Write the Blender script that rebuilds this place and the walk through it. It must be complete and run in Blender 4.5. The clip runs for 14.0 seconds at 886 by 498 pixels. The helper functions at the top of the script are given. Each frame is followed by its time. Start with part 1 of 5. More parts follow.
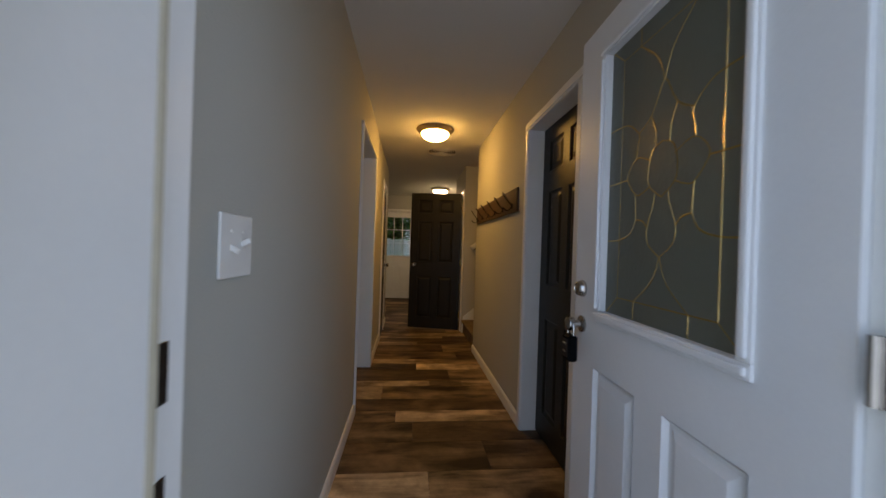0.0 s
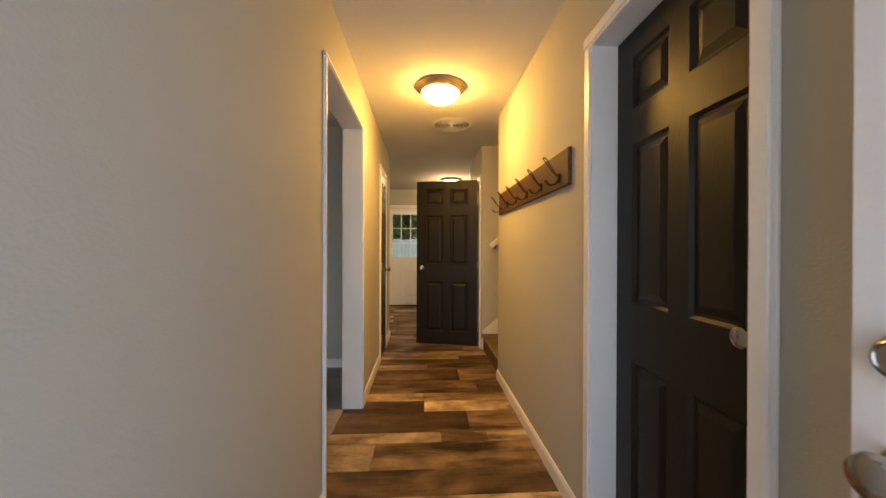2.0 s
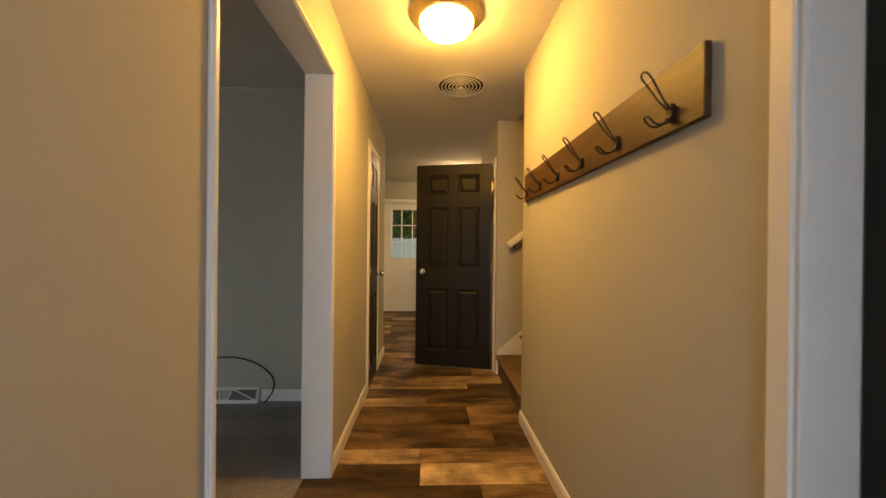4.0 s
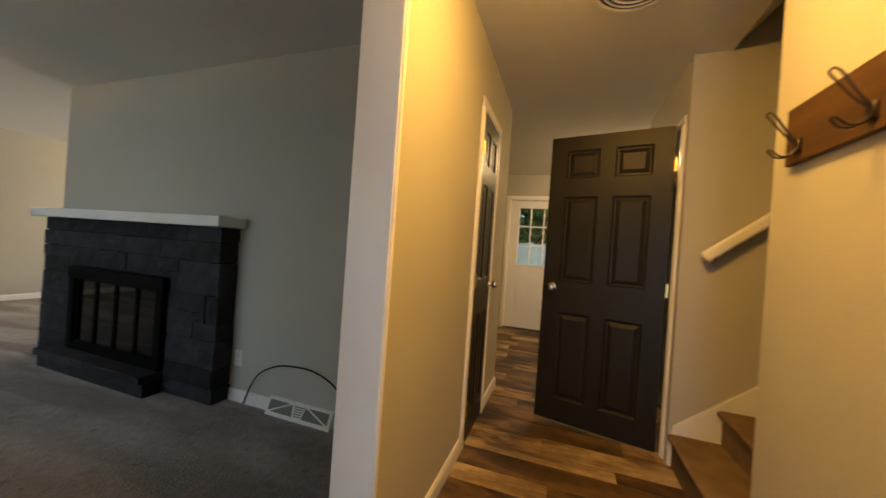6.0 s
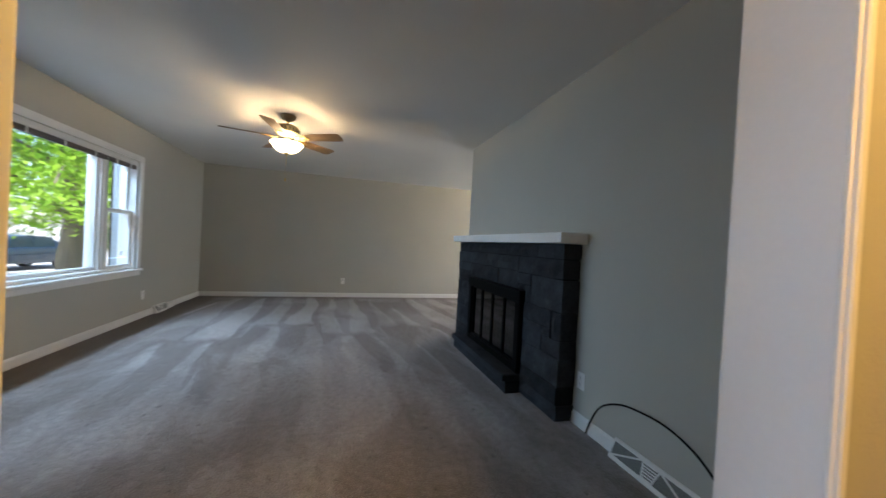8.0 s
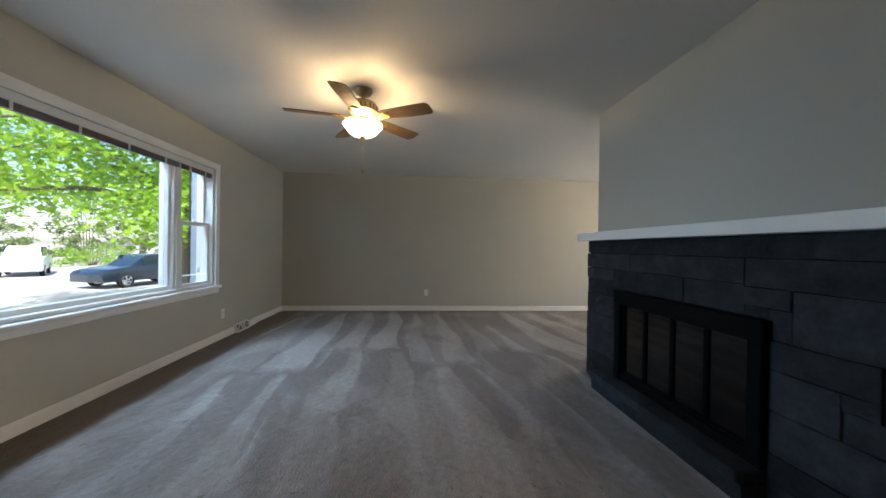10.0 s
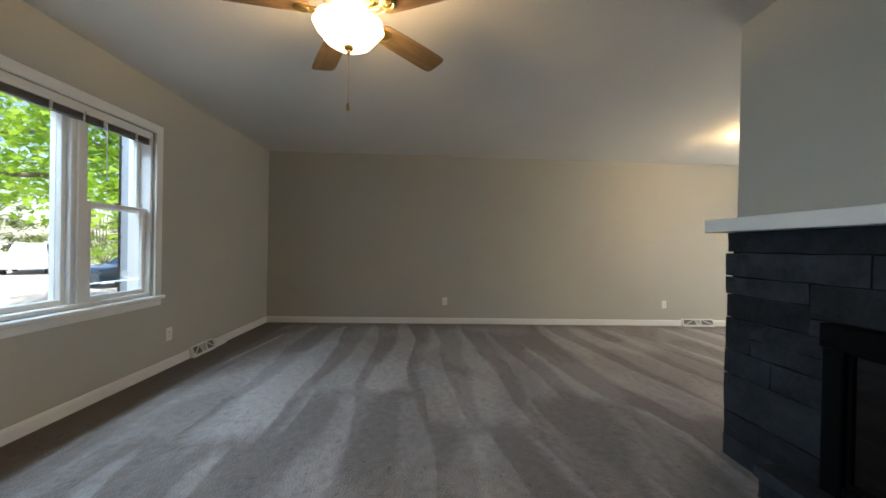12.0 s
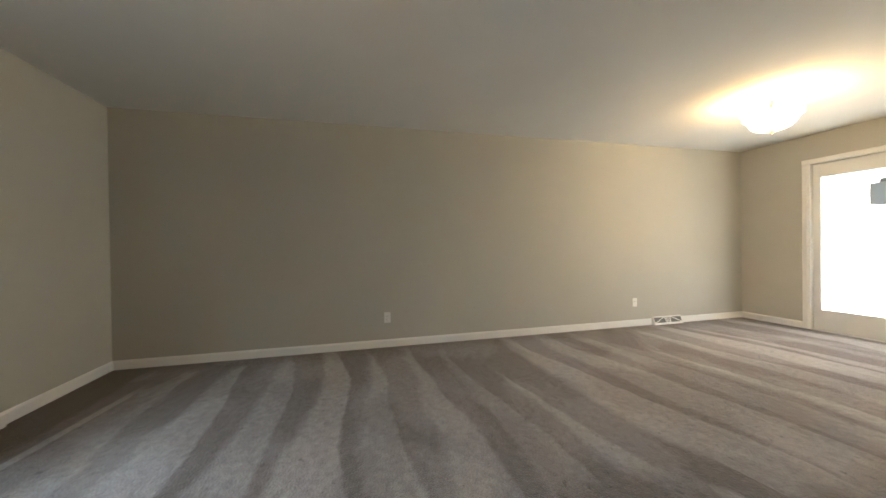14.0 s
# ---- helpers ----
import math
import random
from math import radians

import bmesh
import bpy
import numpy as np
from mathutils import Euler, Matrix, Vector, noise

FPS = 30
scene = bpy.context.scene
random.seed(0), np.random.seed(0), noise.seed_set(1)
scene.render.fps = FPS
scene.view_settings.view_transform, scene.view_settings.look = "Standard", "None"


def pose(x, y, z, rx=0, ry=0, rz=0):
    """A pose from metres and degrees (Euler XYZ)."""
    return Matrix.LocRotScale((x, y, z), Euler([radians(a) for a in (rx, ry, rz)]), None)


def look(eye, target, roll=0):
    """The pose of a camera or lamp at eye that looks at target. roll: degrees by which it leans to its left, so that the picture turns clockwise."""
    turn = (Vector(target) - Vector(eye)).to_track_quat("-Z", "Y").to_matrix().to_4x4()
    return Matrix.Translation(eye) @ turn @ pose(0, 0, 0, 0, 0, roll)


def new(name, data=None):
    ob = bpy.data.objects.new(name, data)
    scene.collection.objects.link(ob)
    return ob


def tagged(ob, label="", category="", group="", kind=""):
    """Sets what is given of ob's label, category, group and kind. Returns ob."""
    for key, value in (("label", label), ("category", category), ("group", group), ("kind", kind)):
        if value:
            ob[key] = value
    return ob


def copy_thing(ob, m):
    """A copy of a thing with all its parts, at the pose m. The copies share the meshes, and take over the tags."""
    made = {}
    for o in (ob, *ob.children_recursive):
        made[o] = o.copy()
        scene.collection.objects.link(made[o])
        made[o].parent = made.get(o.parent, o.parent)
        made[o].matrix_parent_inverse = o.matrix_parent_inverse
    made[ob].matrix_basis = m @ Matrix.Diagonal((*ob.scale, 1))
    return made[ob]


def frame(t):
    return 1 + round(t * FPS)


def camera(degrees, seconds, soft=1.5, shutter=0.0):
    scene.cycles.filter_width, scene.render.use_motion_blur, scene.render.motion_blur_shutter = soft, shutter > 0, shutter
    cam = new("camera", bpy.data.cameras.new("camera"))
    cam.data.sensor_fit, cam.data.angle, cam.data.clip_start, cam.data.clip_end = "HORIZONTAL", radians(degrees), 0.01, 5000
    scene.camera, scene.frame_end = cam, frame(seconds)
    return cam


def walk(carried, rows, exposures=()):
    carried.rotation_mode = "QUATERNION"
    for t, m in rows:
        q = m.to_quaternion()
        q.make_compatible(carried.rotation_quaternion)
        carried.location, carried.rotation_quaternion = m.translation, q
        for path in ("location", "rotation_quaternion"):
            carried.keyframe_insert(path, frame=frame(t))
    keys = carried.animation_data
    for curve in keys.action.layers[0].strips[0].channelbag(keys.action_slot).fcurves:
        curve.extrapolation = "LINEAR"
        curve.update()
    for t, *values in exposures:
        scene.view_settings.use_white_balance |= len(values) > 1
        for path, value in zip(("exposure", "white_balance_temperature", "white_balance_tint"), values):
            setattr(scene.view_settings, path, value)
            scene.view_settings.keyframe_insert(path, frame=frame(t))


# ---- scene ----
cam = camera(104.5, 14.0, soft=1.5, shutter=0.3)
PATH = [
    (0, (0.361, 0.32, 1.221), (0.557, 2.318, 1.218), 1.9),
    (0.5, (0.425, 0.626, 1.226), (0.529, 2.619, 1.22), 2.3),
    (1, (0.45, 0.857, 1.226), (0.555, 2.855, 1.221), 1.3),
    (1.5, (0.453, 1.032, 1.22), (0.568, 3.029, 1.214), 0.4),
    (2, (0.462, 1.216, 1.214), (0.574, 3.213, 1.208), 0.2),
    (2.5, (0.463, 1.397, 1.209), (0.579, 3.394, 1.204), 0.3),
    (4.8, (0.527, 2.402, 1.201), (0.513, 4.402, 1.196), 1.4),
    (5, (0.528, 2.498, 1.19), (0.446, 4.496, 1.192), 1.8),
    (5.5, (0.518, 2.698, 1.185), (0.223, 4.676, 1.187), 2.8),
    (6, (0.498, 2.907, 1.186), (-0.163, 4.795, 1.183), 4.0),
    (6.5, (0.444, 3.073, 1.198), (-0.619, 4.767, 1.182), 4.8),
    (7, (0.37, 3.178, 1.171), (-1.09, 4.544, 1.168), 4.8),
    (7.5, (0.333, 3.177, 1.181), (-1.414, 4.15, 1.162), 3.9),
    (8, (0.298, 3.165, 1.168), (-1.62, 3.731, 1.147), 3.1),
    (8.5, (0.272, 3.113, 1.159), (-1.704, 3.42, 1.143), 1.8),
    (8.7, (0.173, 3.084, 1.163), (-1.809, 3.348, 1.148), 1.0),
    (11, (-1.443, 2.998, 1.124), (-3.44, 3.104, 1.114), 1.5),
    (11.5, (-1.731, 2.997, 1.127), (-3.729, 3.08, 1.111), 1.3),
    (12, (-2.006, 2.948, 1.114), (-4.004, 3.04, 1.104), 1.1),
    (12.5, (-2.294, 2.938, 1.118), (-4.292, 3.038, 1.103), 0.9),
    (13, (-2.599, 2.925, 1.106), (-4.591, 3.099, 1.099), 0.3),
    (13.5, (-2.878, 2.891, 1.097), (-4.852, 3.216, 1.093), -0.4),
    (14, (-3.159, 2.892, 1.108), (-5.098, 3.383, 1.093), -0.8),
]

EXPOSURE = [(0.0, -0.3, 6250, 10), (0.5, 0.3, 6250, 10), (1.0, 0.88, 6300, 10), (1.5, 1.16, 6600, 10), (2.5, 1.22, 6700, 10), (4.8, 0.9, 7300, 10), (5.5, 0.98, 7200, 10),
            (6.0, 1.1, 7000, 10), (6.5, 1.2, 6800, 10), (7.0, 1.3, 6300, 10), (7.5, 1.28, 5850, 10), (8.5, 1.27, 5700, 10), (11.0, 0.95, 6150, 10), (12.5, 1.1, 6450, 10), (14.0, 1.48, 6750, 10)]
walk(cam, [(t, look(eye, target, roll)) for t, eye, target, roll in PATH], EXPOSURE)

# ---- world, sun and lamps' strengths ----
SUN_ELEVATION, SUN_AZIMUTH = 58.0, 75.0
world = bpy.data.worlds.new("sky")
scene.world = world
world.use_nodes = True
wn, wl = world.node_tree.nodes, world.node_tree.links
sky = wn.new("ShaderNodeTexSky")
sky.sky_type, sky.sun_disc = "NISHITA", False
sky.sun_elevation, sky.sun_rotation = radians(SUN_ELEVATION), radians(SUN_AZIMUTH)
wn["Background"].inputs["Strength"].default_value = 0.15
wl.new(sky.outputs["Color"], wn["Background"].inputs["Color"])
sun = new("sun", bpy.data.lights.new("sun", "SUN"))
sun.data.energy, sun.data.angle, sun.data.color = 5.0, radians(0.5), (1.0, 0.95, 0.86)
az, el = radians(SUN_AZIMUTH), radians(SUN_ELEVATION)
sun.matrix_world = look((0, 0, 0), (-math.sin(az) * math.cos(el), -math.cos(az) * math.cos(el), -math.sin(el)))

HALL_GLOW, FAN_GLOW, DINING_GLOW, KITCHEN_GLOW = 78.0, 4.5, 11.0, 75.0
FAN_BULB, DINING_BULB = 4.2, 3.4
WARM_HALL, WARM = (1.0, 0.525, 0.11), (1.0, 0.68, 0.34)


def sky_lamp(name, at, target, width, height, power, colour=(0.74, 0.86, 1.0), spread=180.0):
    """Stands in for the sky's light in an opening."""
    ob = new(name, bpy.data.lights.new(name, "AREA"))
    ob.data.shape, ob.data.size, ob.data.size_y = "RECTANGLE", width, height
    ob.data.energy, ob.data.color, ob.data.spread = power, colour, radians(spread)
    ob.matrix_world = look(at, target)
    return ob


sky_lamp("sky_over_window", (-3.36, -0.3, 2.95), (-3.36, 1.9, 0.6), 3.4, 0.4, 50.0, (0.6, 0.81, 1.0))
sky_lamp("sky_front_window", (-3.36, 0.8, 1.3), (-3.36, 3.78, 0.1), 3.1, 1.1, 7.0, (0.58, 0.8, 1.0), 100.0)
sky_lamp("sky_front_door", (0.58, 0.44, 1.06), (0.58, 2.6, 0.6), 0.84, 1.95, 5.6, (0.62, 0.745, 1.0), 145.0)
sky_lamp("sky_patio_door", (-5.47, 8.58, 1.05), (-5.47, 7.0, 1.05), 1.4, 1.7, 17.0, (0.95, 0.95, 0.92))


# ---- materials ----
def material(name, base, rough=0.6, metal=0.0, vary=0.12, scale=3.0, fine=60.0, bump=0.05, stretch=(1, 1, 1), spec=0.5, second=None, rand=0.0, coat=0.0):
    """A painted or plain surface: two scales of variation, fine relief."""
    m = bpy.data.materials.new(name)
    m.use_nodes = True
    n, l = m.node_tree.nodes, m.node_tree.links
    b = n["Principled BSDF"]
    b.inputs["Roughness"].default_value, b.inputs["Metallic"].default_value = rough, metal
    b.inputs["Specular IOR Level"].default_value = spec
    b.inputs["Coat Weight"].default_value = coat
    co = n.new("ShaderNodeTexCoord")
    mp = n.new("ShaderNodeMapping")
    mp.inputs["Scale"].default_value = stretch
    l.new(co.outputs["Object"], mp.inputs["Vector"])
    big, small = n.new("ShaderNodeTexNoise"), n.new("ShaderNodeTexNoise")
    big.inputs["Scale"].default_value, big.inputs["Detail"].default_value = scale, 5
    small.inputs["Scale"].default_value, small.inputs["Detail"].default_value = fine, 3
    for t in (big, small):
        l.new(mp.outputs["Vector"], t.inputs["Vector"])
    add = n.new("ShaderNodeMath")
    add.operation = "MULTIPLY_ADD"
    l.new(small.outputs["Fac"], add.inputs[0])
    add.inputs[1].default_value = 0.4
    l.new(big.outputs["Fac"], add.inputs[2])
    ramp = n.new("ShaderNodeValToRGB")
    lo = second or tuple(c * (1 - vary) for c in base)
    hi = base if second else tuple(min(1, c * (1 + vary)) for c in base)
    ramp.color_ramp.elements[0].color, ramp.color_ramp.elements[1].color = (*lo, 1), (*hi, 1)
    ramp.color_ramp.elements[0].position, ramp.color_ramp.elements[1].position = 0.45, 0.95
    l.new(add.outputs[0], ramp.inputs["Fac"])
    out = ramp.outputs["Color"]
    if rand:
        info, hsv, mr = n.new("ShaderNodeObjectInfo"), n.new("ShaderNodeHueSaturation"), n.new("ShaderNodeMapRange")
        l.new(info.outputs["Random"], mr.inputs["Value"])
        mr.inputs["To Min"].default_value, mr.inputs["To Max"].default_value = 1 - rand, 1 + rand
        l.new(mr.outputs["Result"], hsv.inputs["Value"])
        l.new(out, hsv.inputs["Color"])
        out = hsv.outputs["Color"]
    l.new(out, b.inputs["Base Color"])
    if bump:
        bp = n.new("ShaderNodeBump")
        bp.inputs["Strength"].default_value, bp.inputs["Distance"].default_value = bump, 0.01
        l.new(small.outputs["Fac"], bp.inputs["Height"])
        l.new(bp.outputs["Normal"], b.inputs["Normal"])
    return m


def glow(name, colour, strength):
    m = bpy.data.materials.new(name)
    m.use_nodes = True
    b = m.node_tree.nodes["Principled BSDF"]
    b.inputs["Base Color"].default_value = (0.85, 0.83, 0.78, 1)
    b.inputs["Roughness"].default_value = 0.35
    b.inputs["Emission Color"].default_value = (*colour, 1)
    b.inputs["Emission Strength"].default_value = strength
    return m


def glass(name, tint=(1, 1, 1), rough=0.0):
    m = bpy.data.materials.new(name)
    m.use_nodes = True
    b = m.node_tree.nodes["Principled BSDF"]
    b.inputs["Base Color"].default_value = (*tint, 1)
    b.inputs["Transmission Weight"].default_value = 1.0
    b.inputs["Roughness"].default_value = rough
    b.inputs["IOR"].default_value = 1.45
    return m


def plank_material(name, dark, light):
    """Weathered vinyl plank: long grain streaks, pale worn edges, a tone of its own for each plank."""
    m = bpy.data.materials.new(name)
    m.use_nodes = True
    n, l = m.node_tree.nodes, m.node_tree.links
    b = n["Principled BSDF"]
    b.inputs["Roughness"].default_value, b.inputs["Specular IOR Level"].default_value = 0.5, 0.22
    co, info, off = n.new("ShaderNodeTexCoord"), n.new("ShaderNodeObjectInfo"), n.new("ShaderNodeVectorMath")
    mul = n.new("ShaderNodeMath")
    mul.operation, mul.inputs[1].default_value = "MULTIPLY", 37.0
    l.new(info.outputs["Random"], mul.inputs[0])
    l.new(co.outputs["Object"], off.inputs[0])
    l.new(mul.outputs[0], off.inputs[1])
    mp1, mp2 = n.new("ShaderNodeMapping"), n.new("ShaderNodeMapping")
    mp1.inputs["Scale"].default_value, mp2.inputs["Scale"].default_value = (1.3, 4.2, 1), (3, 55, 1)
    n1, n2 = n.new("ShaderNodeTexNoise"), n.new("ShaderNodeTexNoise")
    for mp, t, d in ((mp1, n1, 4), (mp2, n2, 6)):
        l.new(off.outputs[0], mp.inputs["Vector"])
        l.new(mp.outputs["Vector"], t.inputs["Vector"])
        t.inputs["Scale"].default_value, t.inputs["Detail"].default_value = 1.6, d
        t.inputs["Distortion"].default_value = 0.6
    mix = n.new("ShaderNodeMath")
    mix.operation, mix.inputs[1].default_value = "MULTIPLY_ADD", 0.2
    l.new(n2.outputs["Fac"], mix.inputs[0])
    l.new(n1.outputs["Fac"], mix.inputs[2])
    ramp = n.new("ShaderNodeValToRGB")
    ramp.color_ramp.elements[0].color, ramp.color_ramp.elements[1].color = (*dark, 1), (*light, 1)
    ramp.color_ramp.elements[0].position, ramp.color_ramp.elements[1].position = 0.46, 0.74
    l.new(mix.outputs[0], ramp.inputs["Fac"])
    hsv, mr = n.new("ShaderNodeHueSaturation"), n.new("ShaderNodeMapRange")
    l.new(info.outputs["Random"], mr.inputs["Value"])
    mr.inputs["To Min"].default_value, mr.inputs["To Max"].default_value = 0.78, 1.4
    grit, blot = n.new("ShaderNodeTexNoise"), n.new("ShaderNodeMath")
    l.new(off.outputs[0], grit.inputs["Vector"])
    grit.inputs["Scale"].default_value, grit.inputs["Detail"].default_value, grit.inputs["Roughness"].default_value = 8.0, 8, 0.72
    blot.operation = "MULTIPLY_ADD"
    l.new(grit.outputs["Fac"], blot.inputs[0])
    blot.inputs[1].default_value = 1.9
    blot.inputs[2].default_value = 0.05
    tone = n.new("ShaderNodeMath")
    tone.operation = "MULTIPLY"
    l.new(mr.outputs["Result"], tone.inputs[0])
    l.new(blot.outputs[0], tone.inputs[1])
    l.new(tone.outputs[0], hsv.inputs["Value"])
    l.new(ramp.outputs["Color"], hsv.inputs["Color"])
    l.new(hsv.outputs["Color"], b.inputs["Base Color"])
    bp = n.new("ShaderNodeBump")
    bp.inputs["Strength"].default_value, bp.inputs["Distance"].default_value = 0.12, 0.004
    l.new(n2.outputs["Fac"], bp.inputs["Height"])
    l.new(bp.outputs["Normal"], b.inputs["Normal"])
    return m


def carpet_material():
    """Taupe cut pile with the wavering strokes that a vacuum cleaner left in the nap; window shade and daylight painted
    in.
    """
    m = bpy.data.materials.new("carpet_pile")
    m.use_nodes = True
    n, l = m.node_tree.nodes, m.node_tree.links
    b = n["Principled BSDF"]
    b.inputs["Roughness"].default_value, b.inputs["Specular IOR Level"].default_value = 0.95, 0.1
    b.inputs["Sheen Weight"].default_value, b.inputs["Sheen Roughness"].default_value = 0.25, 0.5
    co = n.new("ShaderNodeTexCoord")

    def noise_at(scale, detail, stretch=(1, 1, 1), distortion=0.0):
        mp, t = n.new("ShaderNodeMapping"), n.new("ShaderNodeTexNoise")
        mp.inputs["Scale"].default_value = stretch
        l.new(co.outputs["Object"], mp.inputs["Vector"])
        l.new(mp.outputs["Vector"], t.inputs["Vector"])
        t.inputs["Scale"].default_value, t.inputs["Detail"].default_value, t.inputs["Distortion"].default_value = scale, detail, distortion
        return t.outputs["Fac"]

    def math_node(op, a, c, d=None):
        t = n.new("ShaderNodeMath")
        t.operation = op
        for i, v in enumerate((a, c, d)):
            if v is None:
                continue
            if isinstance(v, (int, float)):
                t.inputs[i].default_value = v
            else:
                l.new(v, t.inputs[i])
        return t.outputs[0]

    sep = n.new("ShaderNodeSeparateXYZ")
    l.new(co.outputs["Object"], sep.inputs[0])
    px, py = sep.outputs["X"], sep.outputs["Y"]

    def step(value, lo, hi, a=0.0, c=1.0):
        t = n.new("ShaderNodeMapRange")
        t.interpolation_type = "SMOOTHSTEP"
        l.new(value, t.inputs["Value"])
        for key, v in (("From Min", lo), ("From Max", hi), ("To Min", a), ("To Max", c)):
            t.inputs[key].default_value = v
        return t.outputs["Result"]

    def chance(a, c, seed):
        join, t = n.new("ShaderNodeCombineXYZ"), n.new("ShaderNodeTexWhiteNoise")
        l.new(a, join.inputs[0])
        l.new(c, join.inputs[1])
        join.inputs[2].default_value = seed
        l.new(join.outputs[0], t.inputs["Vector"])
        return t.outputs["Value"]

    # passes of the cleaner: rows across the room, strokes along it that widen towards the door
    ragged = noise_at(6.0, 4, (0.6, 1.6, 1), 0.5)
    sway = math_node("MULTIPLY_ADD", noise_at(1.2, 1, (0.8, 0.5, 1)), 0.35, noise_at(0.4, 1))
    lane = math_node("FLOOR", math_node("MULTIPLY_ADD", py, 1 / 0.84, math_node("MULTIPLY", sway, 0.7)), 0.0)
    along = math_node("MULTIPLY_ADD", px, 1 / 2.9, math_node("MULTIPLY_ADD", chance(lane, lane, 3.0), 0.42, math_node("MULTIPLY_ADD", ragged, 0.06, 7.02 / 2.9 - 0.2)))
    row = math_node("FLOOR", along, 0.0)
    within = math_node("FRACT", along, 0.0)
    across = math_node("MULTIPLY_ADD", py, 1 / 0.42, math_node("MULTIPLY_ADD", sway, 1.5, math_node("MULTIPLY_ADD", row, 0.43, math_node("MULTIPLY", ragged, 0.22))))
    cell = math_node("FLOOR", across, 0.0)
    side = math_node("FRACT", across, 0.0)
    width = math_node("MULTIPLY_ADD", within, 0.7, math_node("MULTIPLY_ADD", chance(cell, row, 7.0), 0.75, -0.2))
    inside = math_node("MULTIPLY", step(math_node("SUBTRACT", width, side), -0.02, 0.06), step(side, 0.0, 0.2))
    ends = math_node("MULTIPLY", step(within, 0.0, 0.06), step(within, 0.95, 1.0, 1.0, 0.25))
    shade = math_node("MULTIPLY_ADD", chance(cell, row, 11.0), 0.6, 0.34)
    patch = step(noise_at(1.5, 5, (0.6, 1.3, 1), 0.5), 0.4, 0.6, -0.1, 0.42)
    fade = step(px, -4.3, -2.2, 1.0, 0.3)
    stroke = math_node("MULTIPLY", math_node("MULTIPLY", inside, shade), math_node("MULTIPLY", ends, fade))
    stroke = math_node("ADD", stroke, patch)
    # sill shade painted brown along the window wall; browner pile by the far wall
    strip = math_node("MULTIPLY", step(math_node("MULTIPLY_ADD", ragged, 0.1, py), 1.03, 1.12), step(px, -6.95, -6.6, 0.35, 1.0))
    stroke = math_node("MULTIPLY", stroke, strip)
    # slanting streak of daylight painted into the pile beside it
    slant = math_node("MULTIPLY_ADD", px, 0.11, py)
    daylight_sliver = math_node("MULTIPLY", math_node("MULTIPLY", step(slant, 0.465, 0.48), step(slant, 0.52, 0.545, 1.0, 0.0)), math_node("MULTIPLY", step(px, -6.6, -6.1), step(px, -5.5, -5.1, 1.0, 0.0)))
    stroke = math_node("MAXIMUM", stroke, daylight_sliver)
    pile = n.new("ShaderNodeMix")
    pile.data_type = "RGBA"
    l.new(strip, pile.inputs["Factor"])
    # A: brown with the painted shade in it, B: plain pile
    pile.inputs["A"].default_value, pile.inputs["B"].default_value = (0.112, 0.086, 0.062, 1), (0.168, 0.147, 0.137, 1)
    ramp = n.new("ShaderNodeMix")
    ramp.data_type = "RGBA"
    l.new(stroke, ramp.inputs["Factor"])
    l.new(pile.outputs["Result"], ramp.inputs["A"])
    ramp.inputs["B"].default_value = (0.36, 0.333, 0.327, 1)
    tuft = noise_at(95.0, 4)
    blot = noise_at(22.0, 5)
    # darker flecks in the colour stand for the shade in small dents
    dimple_shade = step(noise_at(17.0, 2, (1, 1.3, 1)), 0.66, 0.72, 1.0, 0.62)
    grey = math_node("MULTIPLY", math_node("MULTIPLY_ADD", tuft, 0.9, math_node("MULTIPLY_ADD", blot, 0.9, 0.1)), dimple_shade)
    hsv = n.new("ShaderNodeHueSaturation")
    l.new(grey, hsv.inputs["Value"])
    l.new(ramp.outputs["Result"], hsv.inputs["Color"])
    l.new(hsv.outputs["Color"], b.inputs["Base Color"])
    bp = n.new("ShaderNodeBump")
    bp.inputs["Strength"].default_value, bp.inputs["Distance"].default_value = 0.9, 0.014
    l.new(math_node("MULTIPLY_ADD", blot, 0.8, tuft), bp.inputs["Height"])
    l.new(bp.outputs["Normal"], b.inputs["Normal"])
    return m


M_WALL = material("wall_paint_greige", (0.462, 0.45, 0.395), 0.85, vary=0.03, scale=1.2, fine=160, bump=0.12, spec=0.2)
M_CEIL = material("ceiling_paint_white", (0.7, 0.69, 0.66), 0.95, vary=0.03, scale=1.5, fine=120, bump=0.15, spec=0.1)
M_TRIM = material("trim_paint_white", (0.78, 0.77, 0.74), 0.38, vary=0.03, scale=4, fine=90, bump=0.03)
M_PLASTIC = material("white_plastic", (0.78, 0.77, 0.73), 0.35, vary=0.02, bump=0)
M_DOOR = material("dark_door_paint", (0.0145, 0.013, 0.0092), 0.4, spec=0.25, vary=0.15, scale=3, fine=40, bump=0.1, stretch=(6, 6, 0.6))
M_WHITE_DOOR = material("front_door_white_paint", (0.76, 0.76, 0.76), 0.42, vary=0.03, scale=5, fine=120, bump=0.06)
M_NICKEL = material("satin_nickel", (0.46, 0.44, 0.41), 0.22, metal=1.0, vary=0.06, scale=20, fine=200, bump=0.02)
M_BRASS = material("brass", (0.55, 0.4, 0.15), 0.28, metal=1.0, vary=0.08, scale=20, bump=0.02)
M_BRONZE = material("dark_bronze", (0.032, 0.024, 0.019), 0.45, metal=0.6, vary=0.2, scale=20, bump=0.05)
M_PAN = material("brushed_bronze_pan", (0.4, 0.32, 0.19), 0.35, metal=0.8, vary=0.1, scale=20, bump=0.02)
M_BLACK = material("black_metal", (0.0025, 0.0025, 0.0028), 0.65, spec=0.06, vary=0.2, scale=15, bump=0.05)
